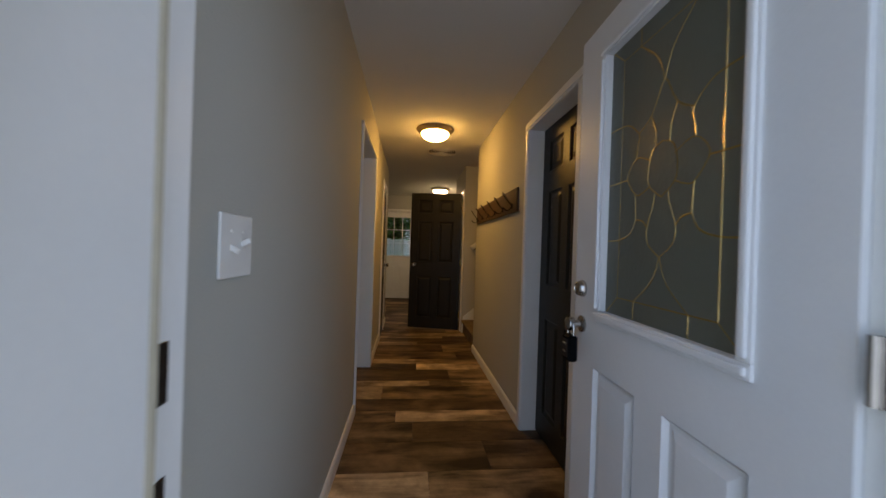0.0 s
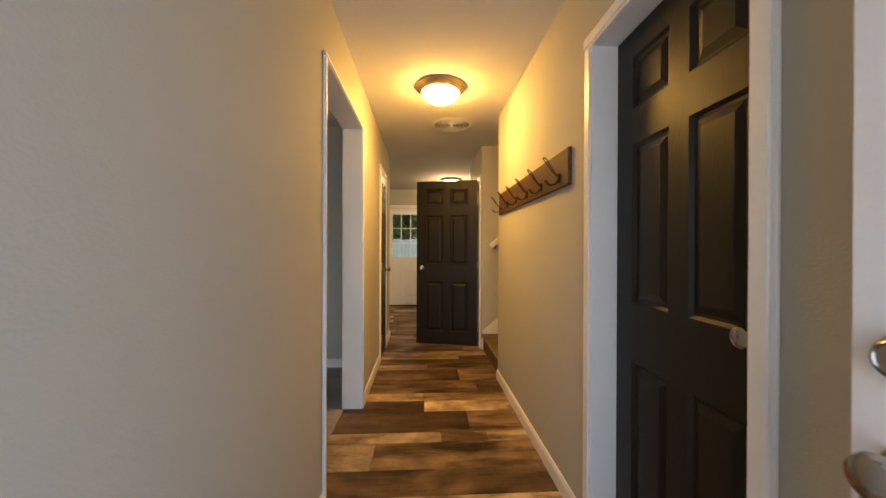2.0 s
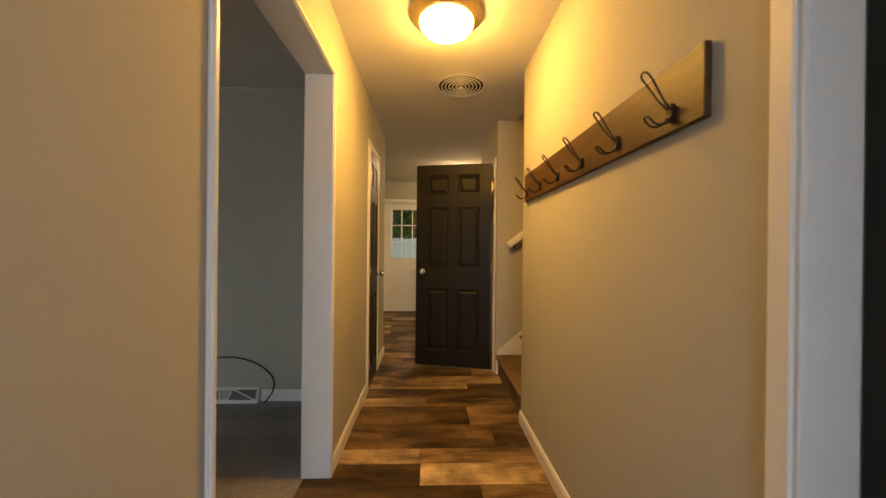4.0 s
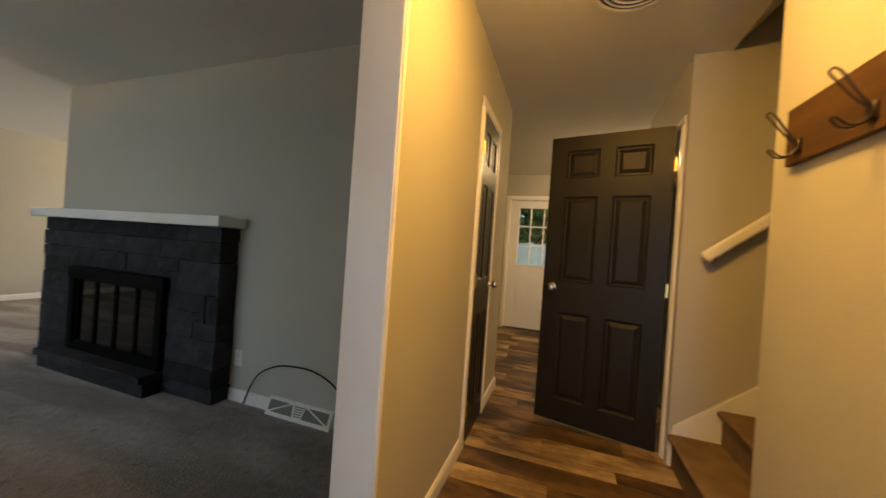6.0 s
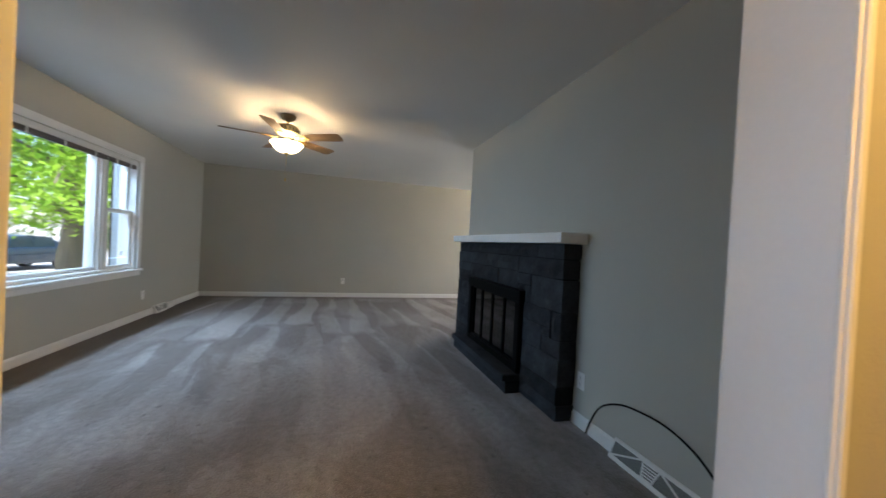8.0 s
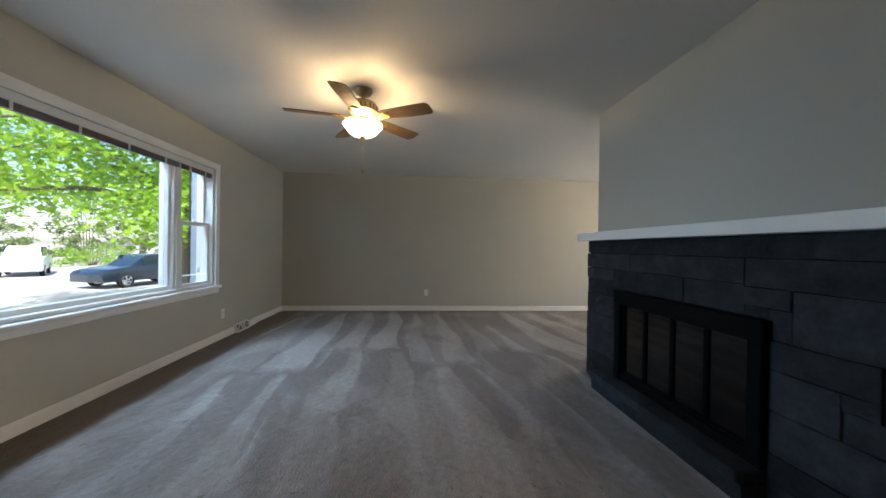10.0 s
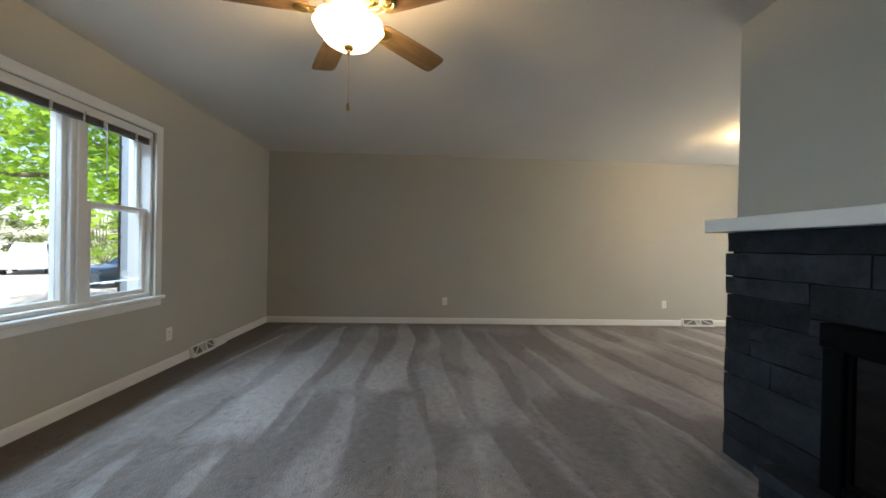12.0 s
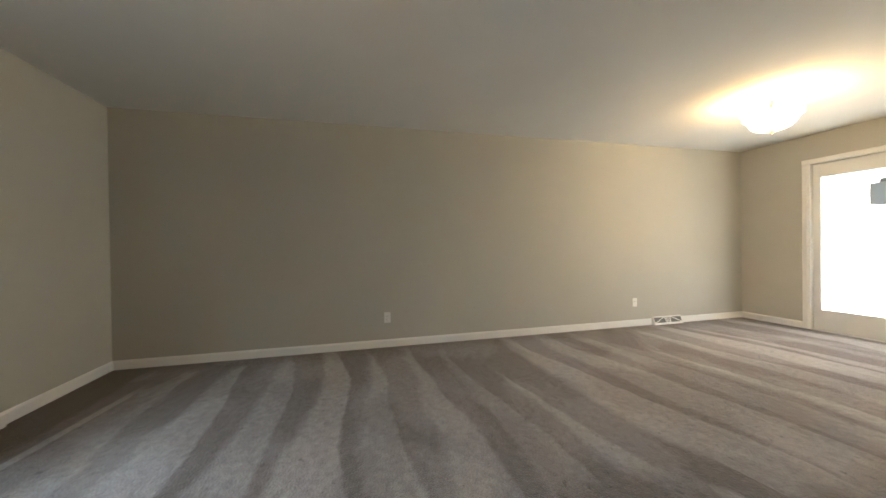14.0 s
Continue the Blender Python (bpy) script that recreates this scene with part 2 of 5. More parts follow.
# soot of the firebox; also the painted shade in the ceiling vent
M_SOOT_SHADE = material("soot_and_shade_black", (0.01, 0.01, 0.01), 0.95, vary=0.3, scale=8, bump=0.2)
M_STONE = material("charcoal_painted_stone", (0.021, 0.024, 0.029), 0.8, spec=0.25, vary=0.45, scale=9, fine=45, bump=0.6, rand=0.45)
M_MORTAR = material("charcoal_painted_mortar", (0.008, 0.008, 0.009), 0.95, spec=0.1, vary=0.2, scale=20, bump=0.4)
M_RACK = material("walnut_stained_board", (0.105, 0.054, 0.02), 0.5, second=(0.04, 0.021, 0.009), scale=2.5, fine=30, bump=0.12, stretch=(8, 1, 12))
M_BLADE = material("fan_blade_wood", (0.27, 0.175, 0.085), 0.5, second=(0.14, 0.088, 0.043), scale=4, fine=40, bump=0.05, stretch=(1, 10, 1))
M_STAIR = material("brown_stair_carpet", (0.2, 0.14, 0.085), 0.95, vary=0.2, scale=9, fine=220, bump=0.6, spec=0.1)
M_CARPET = carpet_material()
M_PLANKS = [plank_material("plank_dark_umber", (0.022, 0.0125, 0.006), (0.14, 0.086, 0.042)),
            plank_material("plank_weathered_brown", (0.032, 0.019, 0.009), (0.29, 0.19, 0.097)),
            plank_material("plank_pale_tan", (0.12, 0.077, 0.038), (0.5, 0.37, 0.22))]
M_SUBFLOOR = material("subfloor", (0.05, 0.035, 0.022), 0.9)
# storm frame's white paint, greyed in the colour as if in shade
M_STORM_SHADED = material("storm_paint_shaded", (0.36, 0.4, 0.42), 0.5, metal=0.3, vary=0.08, scale=12, bump=0.05)
M_GLASS = glass("clear_glass")
M_SMOKED = material("smoked_fire_glass", (0.002, 0.002, 0.0022), 0.05, vary=0.3, scale=6, bump=0, spec=0.45)
M_HALL_SHADE = glow("hall_lamp_glass", WARM_HALL, HALL_GLOW)
M_FAN_SHADE = glow("fan_lamp_glass", WARM, FAN_GLOW)
M_DINING_SHADE = glow("dining_lamp_glass", WARM, DINING_GLOW)
M_KITCHEN_SHADE = glow("kitchen_lamp_glass", WARM, KITCHEN_GLOW)


# ---- mesh helpers ----
def part(name, bm, mat, parent=None, label=""):
    me = bpy.data.meshes.new(name)
    bm.normal_update()
    bm.to_mesh(me)
    bm.free()
    me.materials.append(mat)
    ob = new(name, me)
    ob.parent = parent
    if label:
        ob["label"] = label
    return ob


def smooth(ob, angle=40):
    ob.data.shade_smooth()
    ob.data.set_sharp_from_angle(angle=radians(angle))
    return ob


def thing(name, m, label, category, group="", kind=""):
    ob = new(name)
    ob.empty_display_size = 0.05
    ob.matrix_basis = m
    return tagged(ob, label, category, group, kind)


def box(bm, a, b, bevel=0.0, segments=1):
    """A box from corner a to corner b, its edges rounded by bevel."""
    lo, hi = [min(p) for p in zip(a, b)], [max(p) for p in zip(a, b)]
    vs = [bm.verts.new((x, y, z)) for x in (lo[0], hi[0]) for y in (lo[1], hi[1]) for z in (lo[2], hi[2])]
    fs = [bm.faces.new([vs[i] for i in q]) for q in ((0, 1, 3, 2), (4, 6, 7, 5), (0, 4, 5, 1), (2, 3, 7, 6), (0, 2, 6, 4), (1, 5, 7, 3))]
    if bevel:
        es = list({e for f in fs for e in f.edges})
        bmesh.ops.bevel(bm, geom=es, offset=bevel, segments=segments, affect="EDGES", profile=0.5)
    return bm


def boxes(*rows, bevel=0.0):
    bm = bmesh.new()
    for a, b in rows:
        box(bm, a, b, bevel)
    return bm


def lathe(profile, n=32, bm=None, at=(0, 0, 0)):
    """A turned shape about z from (radius, height) pairs."""
    bm = bm or bmesh.new()
    rings = []
    for r, z in profile:
        if r < 1e-5:
            rings.append([bm.verts.new((at[0], at[1], at[2] + z))] * n)
        else:
            rings.append([bm.verts.new((at[0] + r * math.cos(2 * math.pi * i / n), at[1] + r * math.sin(2 * math.pi * i / n), at[2] + z)) for i in range(n)])
    for p, q in zip(rings, rings[1:]):
        for i in range(n):
            j = (i + 1) % n
            vs = list(dict.fromkeys((p[i], p[j], q[j], q[i])))
            if len(vs) > 2:
                bm.faces.new(vs)
    return bm


def tube(points, radius, n=8, bm=None, closed=False):
    """A round bar along a line of points."""
    bm = bm or bmesh.new()
    pts = [Vector(p) for p in points]
    rings, side = [], None
    for i, p in enumerate(pts):
        if closed:
            d = pts[(i + 1) % len(pts)] - pts[i - 1]
        else:
            d = pts[min(i + 1, len(pts) - 1)] - pts[max(i - 1, 0)]
        d.normalize()
        if side is None:
            side = d.orthogonal().normalized()
        side = (side - d * side.dot(d)).normalized()
        up = d.cross(side)
        rings.append([bm.verts.new(p + radius * (math.cos(2 * math.pi * k / n) * side + math.sin(2 * math.pi * k / n) * up)) for k in range(n)])
    pairs = list(zip(rings, rings[1:])) + ([(rings[-1], rings[0])] if closed else [])
    for a, b in pairs:
        for k in range(n):
            bm.faces.new((a[k], a[(k + 1) % n], b[(k + 1) % n], b[k]))
    if not closed:
        bm.faces.new(rings[0][::-1])
        bm.faces.new(rings[-1])
    return bm


def curve_through(points, steps=8):
    """A smooth line (Catmull-Rom) through the points."""
    pts = [Vector(p) for p in points]
    out = []
    for i in range(len(pts) - 1):
        p0, p1, p2, p3 = pts[max(i - 1, 0)], pts[i], pts[i + 1], pts[min(i + 2, len(pts) - 1)]
        for k in range(steps):
            t = k / steps
            out.append(0.5 * (2 * p1 + (p2 - p0) * t + (2 * p0 - 5 * p1 + 4 * p2 - p3) * t * t + (3 * p1 - p0 - 3 * p2 + p3) * t ** 3))
    return out + [pts[-1]]


def prism(outline, axis, a, b, bm=None):
    """An outline in the two other axes, drawn out along axis from a to b."""
    bm = bm or bmesh.new()

    def at(p, v):
        q = list(p)
        q.insert("xyz".index(axis), v)
        return q
    lo, hi = [bm.verts.new(at(p, a)) for p in outline], [bm.verts.new(at(p, b)) for p in outline]
    bm.faces.new(lo[::-1])
    bm.faces.new(hi)
    n = len(outline)
    for i in range(n):
        bm.faces.new((lo[i], lo[(i + 1) % n], hi[(i + 1) % n], hi[i]))
    bmesh.ops.recalc_face_normals(bm, faces=bm.faces)
    return bm


# ---- the plan ----
CEIL = 2.44
XL, XR = -0.005, 1.155                # hall faces
LIV_E, FAR, FRONT, FIRE, BACK = -0.14, -7.006, 0.675, 4.757, 8.43
HALL_FRONT, FRONT_OUT = 0.755, 0.58
CHIM = -3.932
BASE_H, BASE_T = 0.085, 0.014


def wall(name, along, c0, c1, a0, a1, openings=(), z0=-0.1, z1=CEIL, mat=None):
    """A wall along x or y between faces c0 and c1, with openings (from, to, sill, head) through it."""
    bm = bmesh.new()

    def piece(p0, p1, q0, q1):
        if p1 - p0 > 1e-4 and q1 - q0 > 1e-4:
            if along == "x":
                box(bm, (p0, c0, q0), (p1, c1, q1))
            else:
                box(bm, (c0, p0, q0), (c1, p1, q1))
    at = a0
    for o0, o1, s, h in sorted(openings):
        piece(at, o0, z0, z1)
        piece(o0, o1, z0, s)
        piece(o0, o1, h, z1)
        at = o1
    piece(at, a1, z0, z1)
    bmesh.ops.remove_doubles(bm, verts=bm.verts, dist=1e-5)
    return tagged(part(name, bm, mat or M_WALL), "smooth wall painted matte greige", "wall", kind="structure")


WIN = (-4.965, -1.76, 0.664, 2.015)
wall("wall_front", "x", 0.475, FRONT, -7.15, LIV_E, [WIN])
wall("wall_entry", "x", FRONT_OUT, HALL_FRONT, LIV_E, 1.275, [(0.083, 1.05, -0.1, 2.09)])
wall("wall_hall_left", "y", LIV_E, XL, HALL_FRONT, 5.95, [(2.834, 3.843, -0.1, 2.119), (4.905, 5.4, -0.1, 2.058)])
wall("wall_hall_left_end", "y", LIV_E, XL - 0.001, FRONT, HALL_FRONT)
wall("wall_hall_right", "y", XR, 1.275, HALL_FRONT, 4.378, [(1.887, 2.603, -0.1, 2.063)])
wall("wall_stair_near", "x", 4.26, 4.378, 1.275, 3.4, z1=3.9)
wall("wall_stair_far", "x", 5.3, 5.375, XR, 3.4, z1=3.9)
wall("wall_stair_end", "y", 3.4, 3.5, 4.26, 5.375, z1=3.9)
wall("wall_cellar_side", "y", XR, 1.275, 5.375, 6.35, [(5.39, 6.17, -0.1, 2.063)])
wall("wall_cellar_back", "y", 2.2, 2.3, 5.375, 6.35)
wall("wall_cellar_end", "x", 6.25, 6.35, 1.275, 2.2)
wall("wall_store_back", "y", 1.9, 2.0, HALL_FRONT, 4.26)
wall("wall_store_end", "x", FRONT_OUT, HALL_FRONT, 1.275, 2.0)
wall("wall_far", "y", -7.15, FAR, FRONT, BACK)
wall("wall_fireplace", "x", FIRE, 4.9, CHIM, LIV_E)
wall("wall_dining_side", "y", CHIM, -3.8, 4.9, 8.6)
wall("wall_dining_back", "x", BACK, 8.6, -7.15, CHIM, [(-6.225, -4.715, -0.1, 2.09)])
wall("wall_kitchen_back", "x", 8.45, 8.6, -3.8, 2.6, [(-0.36, 0.53, -0.1, 2.06)])
wall("wall_kitchen_left", "y", -2.2, -2.1, 5.95, 8.45)
wall("wall_kitchen_near", "x", 5.83, 5.95, -2.2, LIV_E)
wall("wall_kitchen_right", "y", 2.5, 2.6, 6.35, 8.45)
wall("wall_kitchen_stub", "x", 6.25, 6.35, 2.3, 2.6)

cb = boxes(((-7.15, 0.475, CEIL), (LIV_E, 8.6, 2.6)), ((LIV_E, FRONT_OUT, CEIL), (1.275, 8.6, 2.6)), ((1.275, FRONT_OUT, CEIL), (2.6, 4.26, 2.6)),
           ((1.275, 5.375, CEIL), (2.6, 8.6, 2.6)))
tagged(part("ceiling", cb, M_CEIL), "flat white painted plaster ceiling", "ceiling", kind="structure")
cs = prism([(1.275, CEIL), (1.34, CEIL), (2.5, 3.75), (3.4, 3.75), (3.4, 3.9), (1.275, 3.9)], "y", 4.378, 5.3)
tagged(part("ceiling_stair", cs, M_CEIL), "sloping plaster ceiling above the stairs", "ceiling", kind="structure")
# unseen slab and upper walls, added so that no sun leaks in
rf = boxes(((-7.6, 0.0, 3.95), (3.6, 9.1, 4.1)), ((-7.15, 0.475, 2.62), (LIV_E, 0.6, 3.94)), ((-7.15, 8.5, 2.62), (2.6, 8.6, 3.94)))
tagged(part("roof", rf, material("roof_sun_block", (0.08, 0.075, 0.07), 0.9, bump=0.4)), "unseen dark roof slab added to keep the sun out", "roof", kind="structure")

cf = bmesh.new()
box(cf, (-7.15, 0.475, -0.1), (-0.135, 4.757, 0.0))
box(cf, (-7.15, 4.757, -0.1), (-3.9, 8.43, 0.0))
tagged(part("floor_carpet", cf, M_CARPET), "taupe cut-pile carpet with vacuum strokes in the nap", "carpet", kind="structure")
sf = boxes(((-0.135, FRONT_OUT, -0.1), (2.6, 8.6, -0.007)), ((-3.8, 4.9, -0.1), (-0.135, 8.6, -0.007)))
floor = tagged(part("floor", sf, M_SUBFLOOR), "multi-tone weathered wood-look plank floor laid across the hall", "floor", kind="structure")
tagged(part("threshold", boxes(((0.1, 0.54, -0.02), (1.03, 0.78, 0.012)), bevel=0.004), M_NICKEL), "low metal door threshold", "threshold", kind="structure")


# ---- trim ----
def baseboard(pairs):
    """Runs of baseboard, each from a to b with the room on the side that n points to."""
    bm = bmesh.new()
    for (x0, y0), (x1, y1), (nx, ny) in pairs:
        prof = [(0, 0), (BASE_T, 0), (BASE_T, BASE_H - 0.018), (BASE_T * 0.45, BASE_H), (0, BASE_H)]
        ra = [bm.verts.new((x0 + nx * d, y0 + ny * d, z)) for d, z in prof]
        rb = [bm.verts.new((x1 + nx * d, y1 + ny * d, z)) for d, z in prof]
        for i in range(len(prof)):
            j = (i + 1) % len(prof)
            bm.faces.new((ra[i], ra[j], rb[j], rb[i]))
        bm.faces.new(ra[::-1])
        bm.faces.new(rb)
    bmesh.ops.recalc_face_normals(bm, faces=bm.faces)
    return tagged(part("baseboard", bm, M_TRIM), "white painted wooden baseboard along the wall foot", "baseboard", kind="structure")


baseboard([((XL, HALL_FRONT), (XL, 2.827), (1, 0)), ((XL, 3.85), (XL, 4.858), (1, 0)), ((XL, 5.448), (XL, 5.95), (1, 0))])
baseboard([((XR, 2.648), (XR, 4.378), (-1, 0)), ((XR, HALL_FRONT), (XR, 1.83), (-1, 0))])
baseboard([((LIV_E, FRONT), (LIV_E, 2.827), (-1, 0)), ((LIV_E, 3.85), (LIV_E, FIRE), (-1, 0)),
           ((-0.14, FIRE), (-0.79, FIRE), (0, -1)), ((-1.32, FIRE), (-1.70, FIRE), (0, -1)),
           ((LIV_E, FRONT), (-5.40, FRONT), (0, 1)), ((-5.955, FRONT), (FAR, FRONT), (0, 1)),
           ((FAR, FRONT), (FAR, 6.79), (1, 0)), ((FAR, 7.285), (FAR, BACK), (1, 0)),
           ((FAR, BACK), (-6.287, BACK), (0, -1)), ((-4.65, BACK), (CHIM, BACK), (0, -1)), ((CHIM, 4.80), (CHIM, BACK), (-1, 0))])
baseboard([((LIV_E, 5.95), (-2.1, 5.95), (0, 1)), ((-2.1, 8.45), (-0.42, 8.45), (0, -1)), ((0.6, 8.45), (2.5, 8.45), (0, -1))])


def casing(name, along, face, side, a0, a1, head, width=0.062, thick=0.016, sill=0.0):
    """A three-sided door casing with a stepped profile on the wall face at 'face', the room on 'side' (+1 or -1)."""
    root = tagged(new(name), "white painted moulded door casing", "door casing", kind="structure")

    def put(p0, p1, q0, q1, which):
        bm = bmesh.new()
        for i0, i1, th in ((0.0, 1.0, thick * 0.6), (0.18, 0.86, thick)):
            if which == "h":
                lo, hi = (p0, q0 + (q1 - q0) * i0), (p1, q0 + (q1 - q0) * i1)
            else:
                lo, hi = (p0 + (p1 - p0) * i0, q0), (p0 + (p1 - p0) * i1, q1)
            c = (face, face + side * th)
            if along == "y":
                box(bm, (c[0], lo[0], lo[1]), (c[1], hi[0], hi[1]), 0.0025)
            else:
                box(bm, (lo[0], c[0], lo[1]), (hi[0], c[1], hi[1]), 0.0025)
        part("casing_board", bm, M_TRIM, root)
    put(a0 - width, a0, sill, head, "v")
    put(a1, a1 + width, sill, head, "v")
    put(a0 - width, a1 + width, head, head + width, "h")
    return root


def lining(name, along, c0, c1, a0, a1, head, thick=0.018):
    """The jamb boards that line an opening."""
    root = tagged(new(name), "white painted door jamb", "door jamb", kind="structure")
    rows = (((a0 - thick, a0), (0, head)), ((a1, a1 + thick), (0, head)), ((a0 - thick, a1 + thick), (head, head + thick)))
    for (p0, p1), (q0, q1) in rows:
        bm = bmesh.new()
        if along == "y":
            box(bm, (c0, p0, q0), (c1, p1, q1), 0.002)
        else:
            box(bm, (p0, c0, q0), (p1, c1, q1), 0.002)
        part("jamb_board", bm, M_TRIM, root)
    return root


casing("trim_opening_hall", "y", XL, 1, 2.852, 3.825, 2.101, width=0.024)
casing("trim_opening_living", "y", LIV_E, -1, 2.852, 3.825, 2.101, width=0.024, thick=0.01)
lining("trim_opening_jamb", "y", LIV_E - 0.003, XL + 0.003, 2.852, 3.825, 2.101)
casing("trim_store_door", "y", XR, -1, 1.905, 2.585, 2.045)
lining("trim_store_jamb", "y", XR - 0.003, 1.278, 1.905, 2.585, 2.045)
casing("trim_linen_door", "y", XL, 1, 4.923, 5.382, 2.04)
lining("trim_linen_jamb", "y", LIV_E, XL + 0.003, 4.923, 5.382, 2.04)
casing("trim_cellar_door", "y", XR, -1, 5.405, 6.155, 2.045, width=0.058)
lining("trim_cellar_jamb", "y", XR - 0.003, 1.278, 5.408, 6.152, 2.045)
casing("trim_kitchen_door", "x", 8.45, -1, -0.345, 0.515, 2.045)
lining("trim_kitchen_jamb", "x", 8.447, 8.6, -0.342, 0.512, 2.042)
casing("trim_patio_door", "x", BACK, -1, -6.222, -4.718, 2.07)
lining("trim_patio_jamb", "x", BACK - 0.003, 8.6, -6.207, -4.733, 2.072)
# entry jamb: stop, weatherstrip and rebate
ej = tagged(new("trim_entry_jamb"), "white painted entry door jamb with weatherstrip", "door jamb", kind="structure")
part("jamb_board", boxes(((0.083, 0.44, 0), (0.1, 0.757, 2.07)), bevel=0.003), M_TRIM, ej)
part("jamb_board", boxes(((1.03, 0.55, 0), (1.05, 0.758, 2.07)), bevel=0.003), M_TRIM, ej)
part("jamb_board", boxes(((0.083, 0.55, 2.07), (1.05, 0.757, 2.09)), bevel=0.003), M_TRIM, ej)
part("door_stop", boxes(((0.1, 0.43, 0), (0.113, 0.68, 2.07)), bevel=0.002), M_TRIM, ej)
part("door_stop", boxes(((1.018, 0.57, 0), (1.03, 0.70, 2.07)), bevel=0.002), M_TRIM, ej)
part("weatherstrip", boxes(((0.1005, 0.6805, 0), (0.112, 0.697, 2.06)), bevel=0.004), material("cream_foam", (0.5, 0.45, 0.33), 0.8), ej, "cream foam weatherstrip")
for z in (0.893, 1.042):
    part("strike_plate", boxes(((0.0995, 0.701, z), (0.1022, 0.724, z + 0.068)), bevel=0.001), M_BRONZE, ej, "dark metal strike plate")
part("brickmould", boxes(((0.02, 0.535, 0), (0.082, 0.58, 2.15)), ((1.051, 0.535, 0), (1.12, 0.58, 2.15)), ((0.02, 0.535, 2.15), (1.12, 0.58, 2.21)), bevel=0.004), M_TRIM, ej)


# ---- doors ----
def knob(parent, x, y, z, side, mat=None):
    """A round door knob on its rose, standing out along y to the side given."""
    mat = mat or M_NICKEL
    ob = smooth(part("knob", lathe([(0, 0), (0.031, 0), (0.031, 0.006), (0.014, 0.012), (0.012, 0.03), (0.024, 0.036), (0.028, 0.048), (0.025, 0.06), (0.012, 0.066), (0, 0.066)], 24), mat, parent, "satin nickel door knob"))
    ob.matrix_basis = pose(x, y, z, -90 * side)
    return ob


def six_panel_door(name, m, w, h, t, mat, label, knob_x, hinge_x, knob_z=0.945):
    """A moulded six-panel door, local x across, y through, z up."""
    root = thing(name, m, label, "door", kind="structure")
    st, mid = 0.15 * w, 0.125 * w
    cols = [(st, (w - mid) / 2), ((w + mid) / 2, w - st)]
    rows = [(0.158, 0.775), (0.995, 1.6), (1.73, 1.93)]
    k = h / 2.03
    zs = [0.0] + [v * k for r in rows for v in r] + [h]
    bm = bmesh.new()
    for i in range(0, len(zs), 2):
        box(bm, (0, -t / 2, zs[i]), (w, t / 2, zs[i + 1]))
    for i in range(1, len(zs) - 1, 2):
        for a, b in ((0, st), (cols[0][1], cols[1][0]), (w - st, w)):
            box(bm, (a, -t / 2, zs[i]), (b, t / 2, zs[i + 1]))
    bmesh.ops.remove_doubles(bm, verts=bm.verts, dist=1e-5)
    part("door_slab", bm, mat, root)
    for c0, c1 in cols:
        for r0, r1 in rows:
            pm = bmesh.new()
            for s in (-1, 1):
                rings = []
                for inset, depth in ((0, 0.0), (0.010, 0.011), (0.020, 0.012), (0.045, 0.003)):
                    yy = s * (t / 2 - depth)
                    rings.append([pm.verts.new(p) for p in ((c0 + inset, yy, r0 * k + inset), (c1 - inset, yy, r0 * k + inset), (c1 - inset, yy, r1 * k - inset), (c0 + inset, yy, r1 * k - inset))])
                for p, q in zip(rings, rings[1:]):
                    for i in range(4):
                        pm.faces.new((p[i], p[(i + 1) % 4], q[(i + 1) % 4], q[i]))
                pm.faces.new(rings[-1])
            bmesh.ops.recalc_face_normals(pm, faces=pm.faces)
            part("door_panel", pm, mat, root)
    for s in (-1, 1):
        knob(root, knob_x, s * t / 2, knob_z, s)
    for z in (0.22, 1.0, 1.8):
        hb = lathe([(0, -0.045), (0.007, -0.045), (0.007, 0.045), (0, 0.045)], 10, at=(hinge_x, -t / 2 - 0.006, z * k))
        box(hb, (hinge_x - 0.012, -t / 2 - 0.0015, z * k - 0.044), (hinge_x + 0.012, -t / 2 + 0.001, z * k + 0.044))
        part("hinge", hb, M_BRASS, root, "brass butt hinge")
    return root


# cellar door, standing open into the hall
HINGE, FREE = Vector((1.113, 5.375)), Vector((0.378, 5.545))
ang = math.degrees(math.atan2(FREE.y - HINGE.y, FREE.x - HINGE.x))
six_panel_door("door_cellar", pose(HINGE.x, HINGE.y, 0.022, 0, 0, ang), (FREE - HINGE).length, 2.02, 0.035, M_DOOR, "dark brown six-panel door standing open into the hall", 0.69, 0.0)
six_panel_door("door_store", pose(1.272, 1.908, 0.012, 0, 0, 90), 0.674, 2.03, 0.035, M_DOOR, "closed dark brown six-panel door in the hall wall", 0.065, 0.68, 0.995)
six_panel_door("door_linen", pose(-0.012, 4.926, 0.012, 0, 0, 90), 0.453, 2.025, 0.035, M_DOOR, "closed narrow dark brown panel door in the hall wall", 0.4, 0.0)

# front door, swung in: local x from hinge to latch, y- towards the hall
fd = thing("door_front", pose(1.017 + 0.02, 0.757, 0.02, 0, 0, 88.8), "open white half-glass front door with brass-lined leaded glass", "door", kind="structure")
FW, FH, FT = 0.885, 2.035, 0.044
GX0, GX1, GZ0, GZ1 = 0.185, 0.70, 1.0, 1.895
fb = bmesh.new()
for a, b in (((0, 0), (FW, 0.19)), ((0, 0.19), (0.155, 0.79)), ((0.385, 0.19), (0.5, 0.79)), ((0.73, 0.19), (FW, 0.79)), ((0, 0.79), (FW, GZ0)), ((0, GZ0), (GX0, GZ1)), ((GX1, GZ0), (FW, GZ1)), ((0, GZ1), (FW, FH))):
    box(fb, (a[0], -FT / 2, a[1]), (b[0], FT / 2, b[1]))
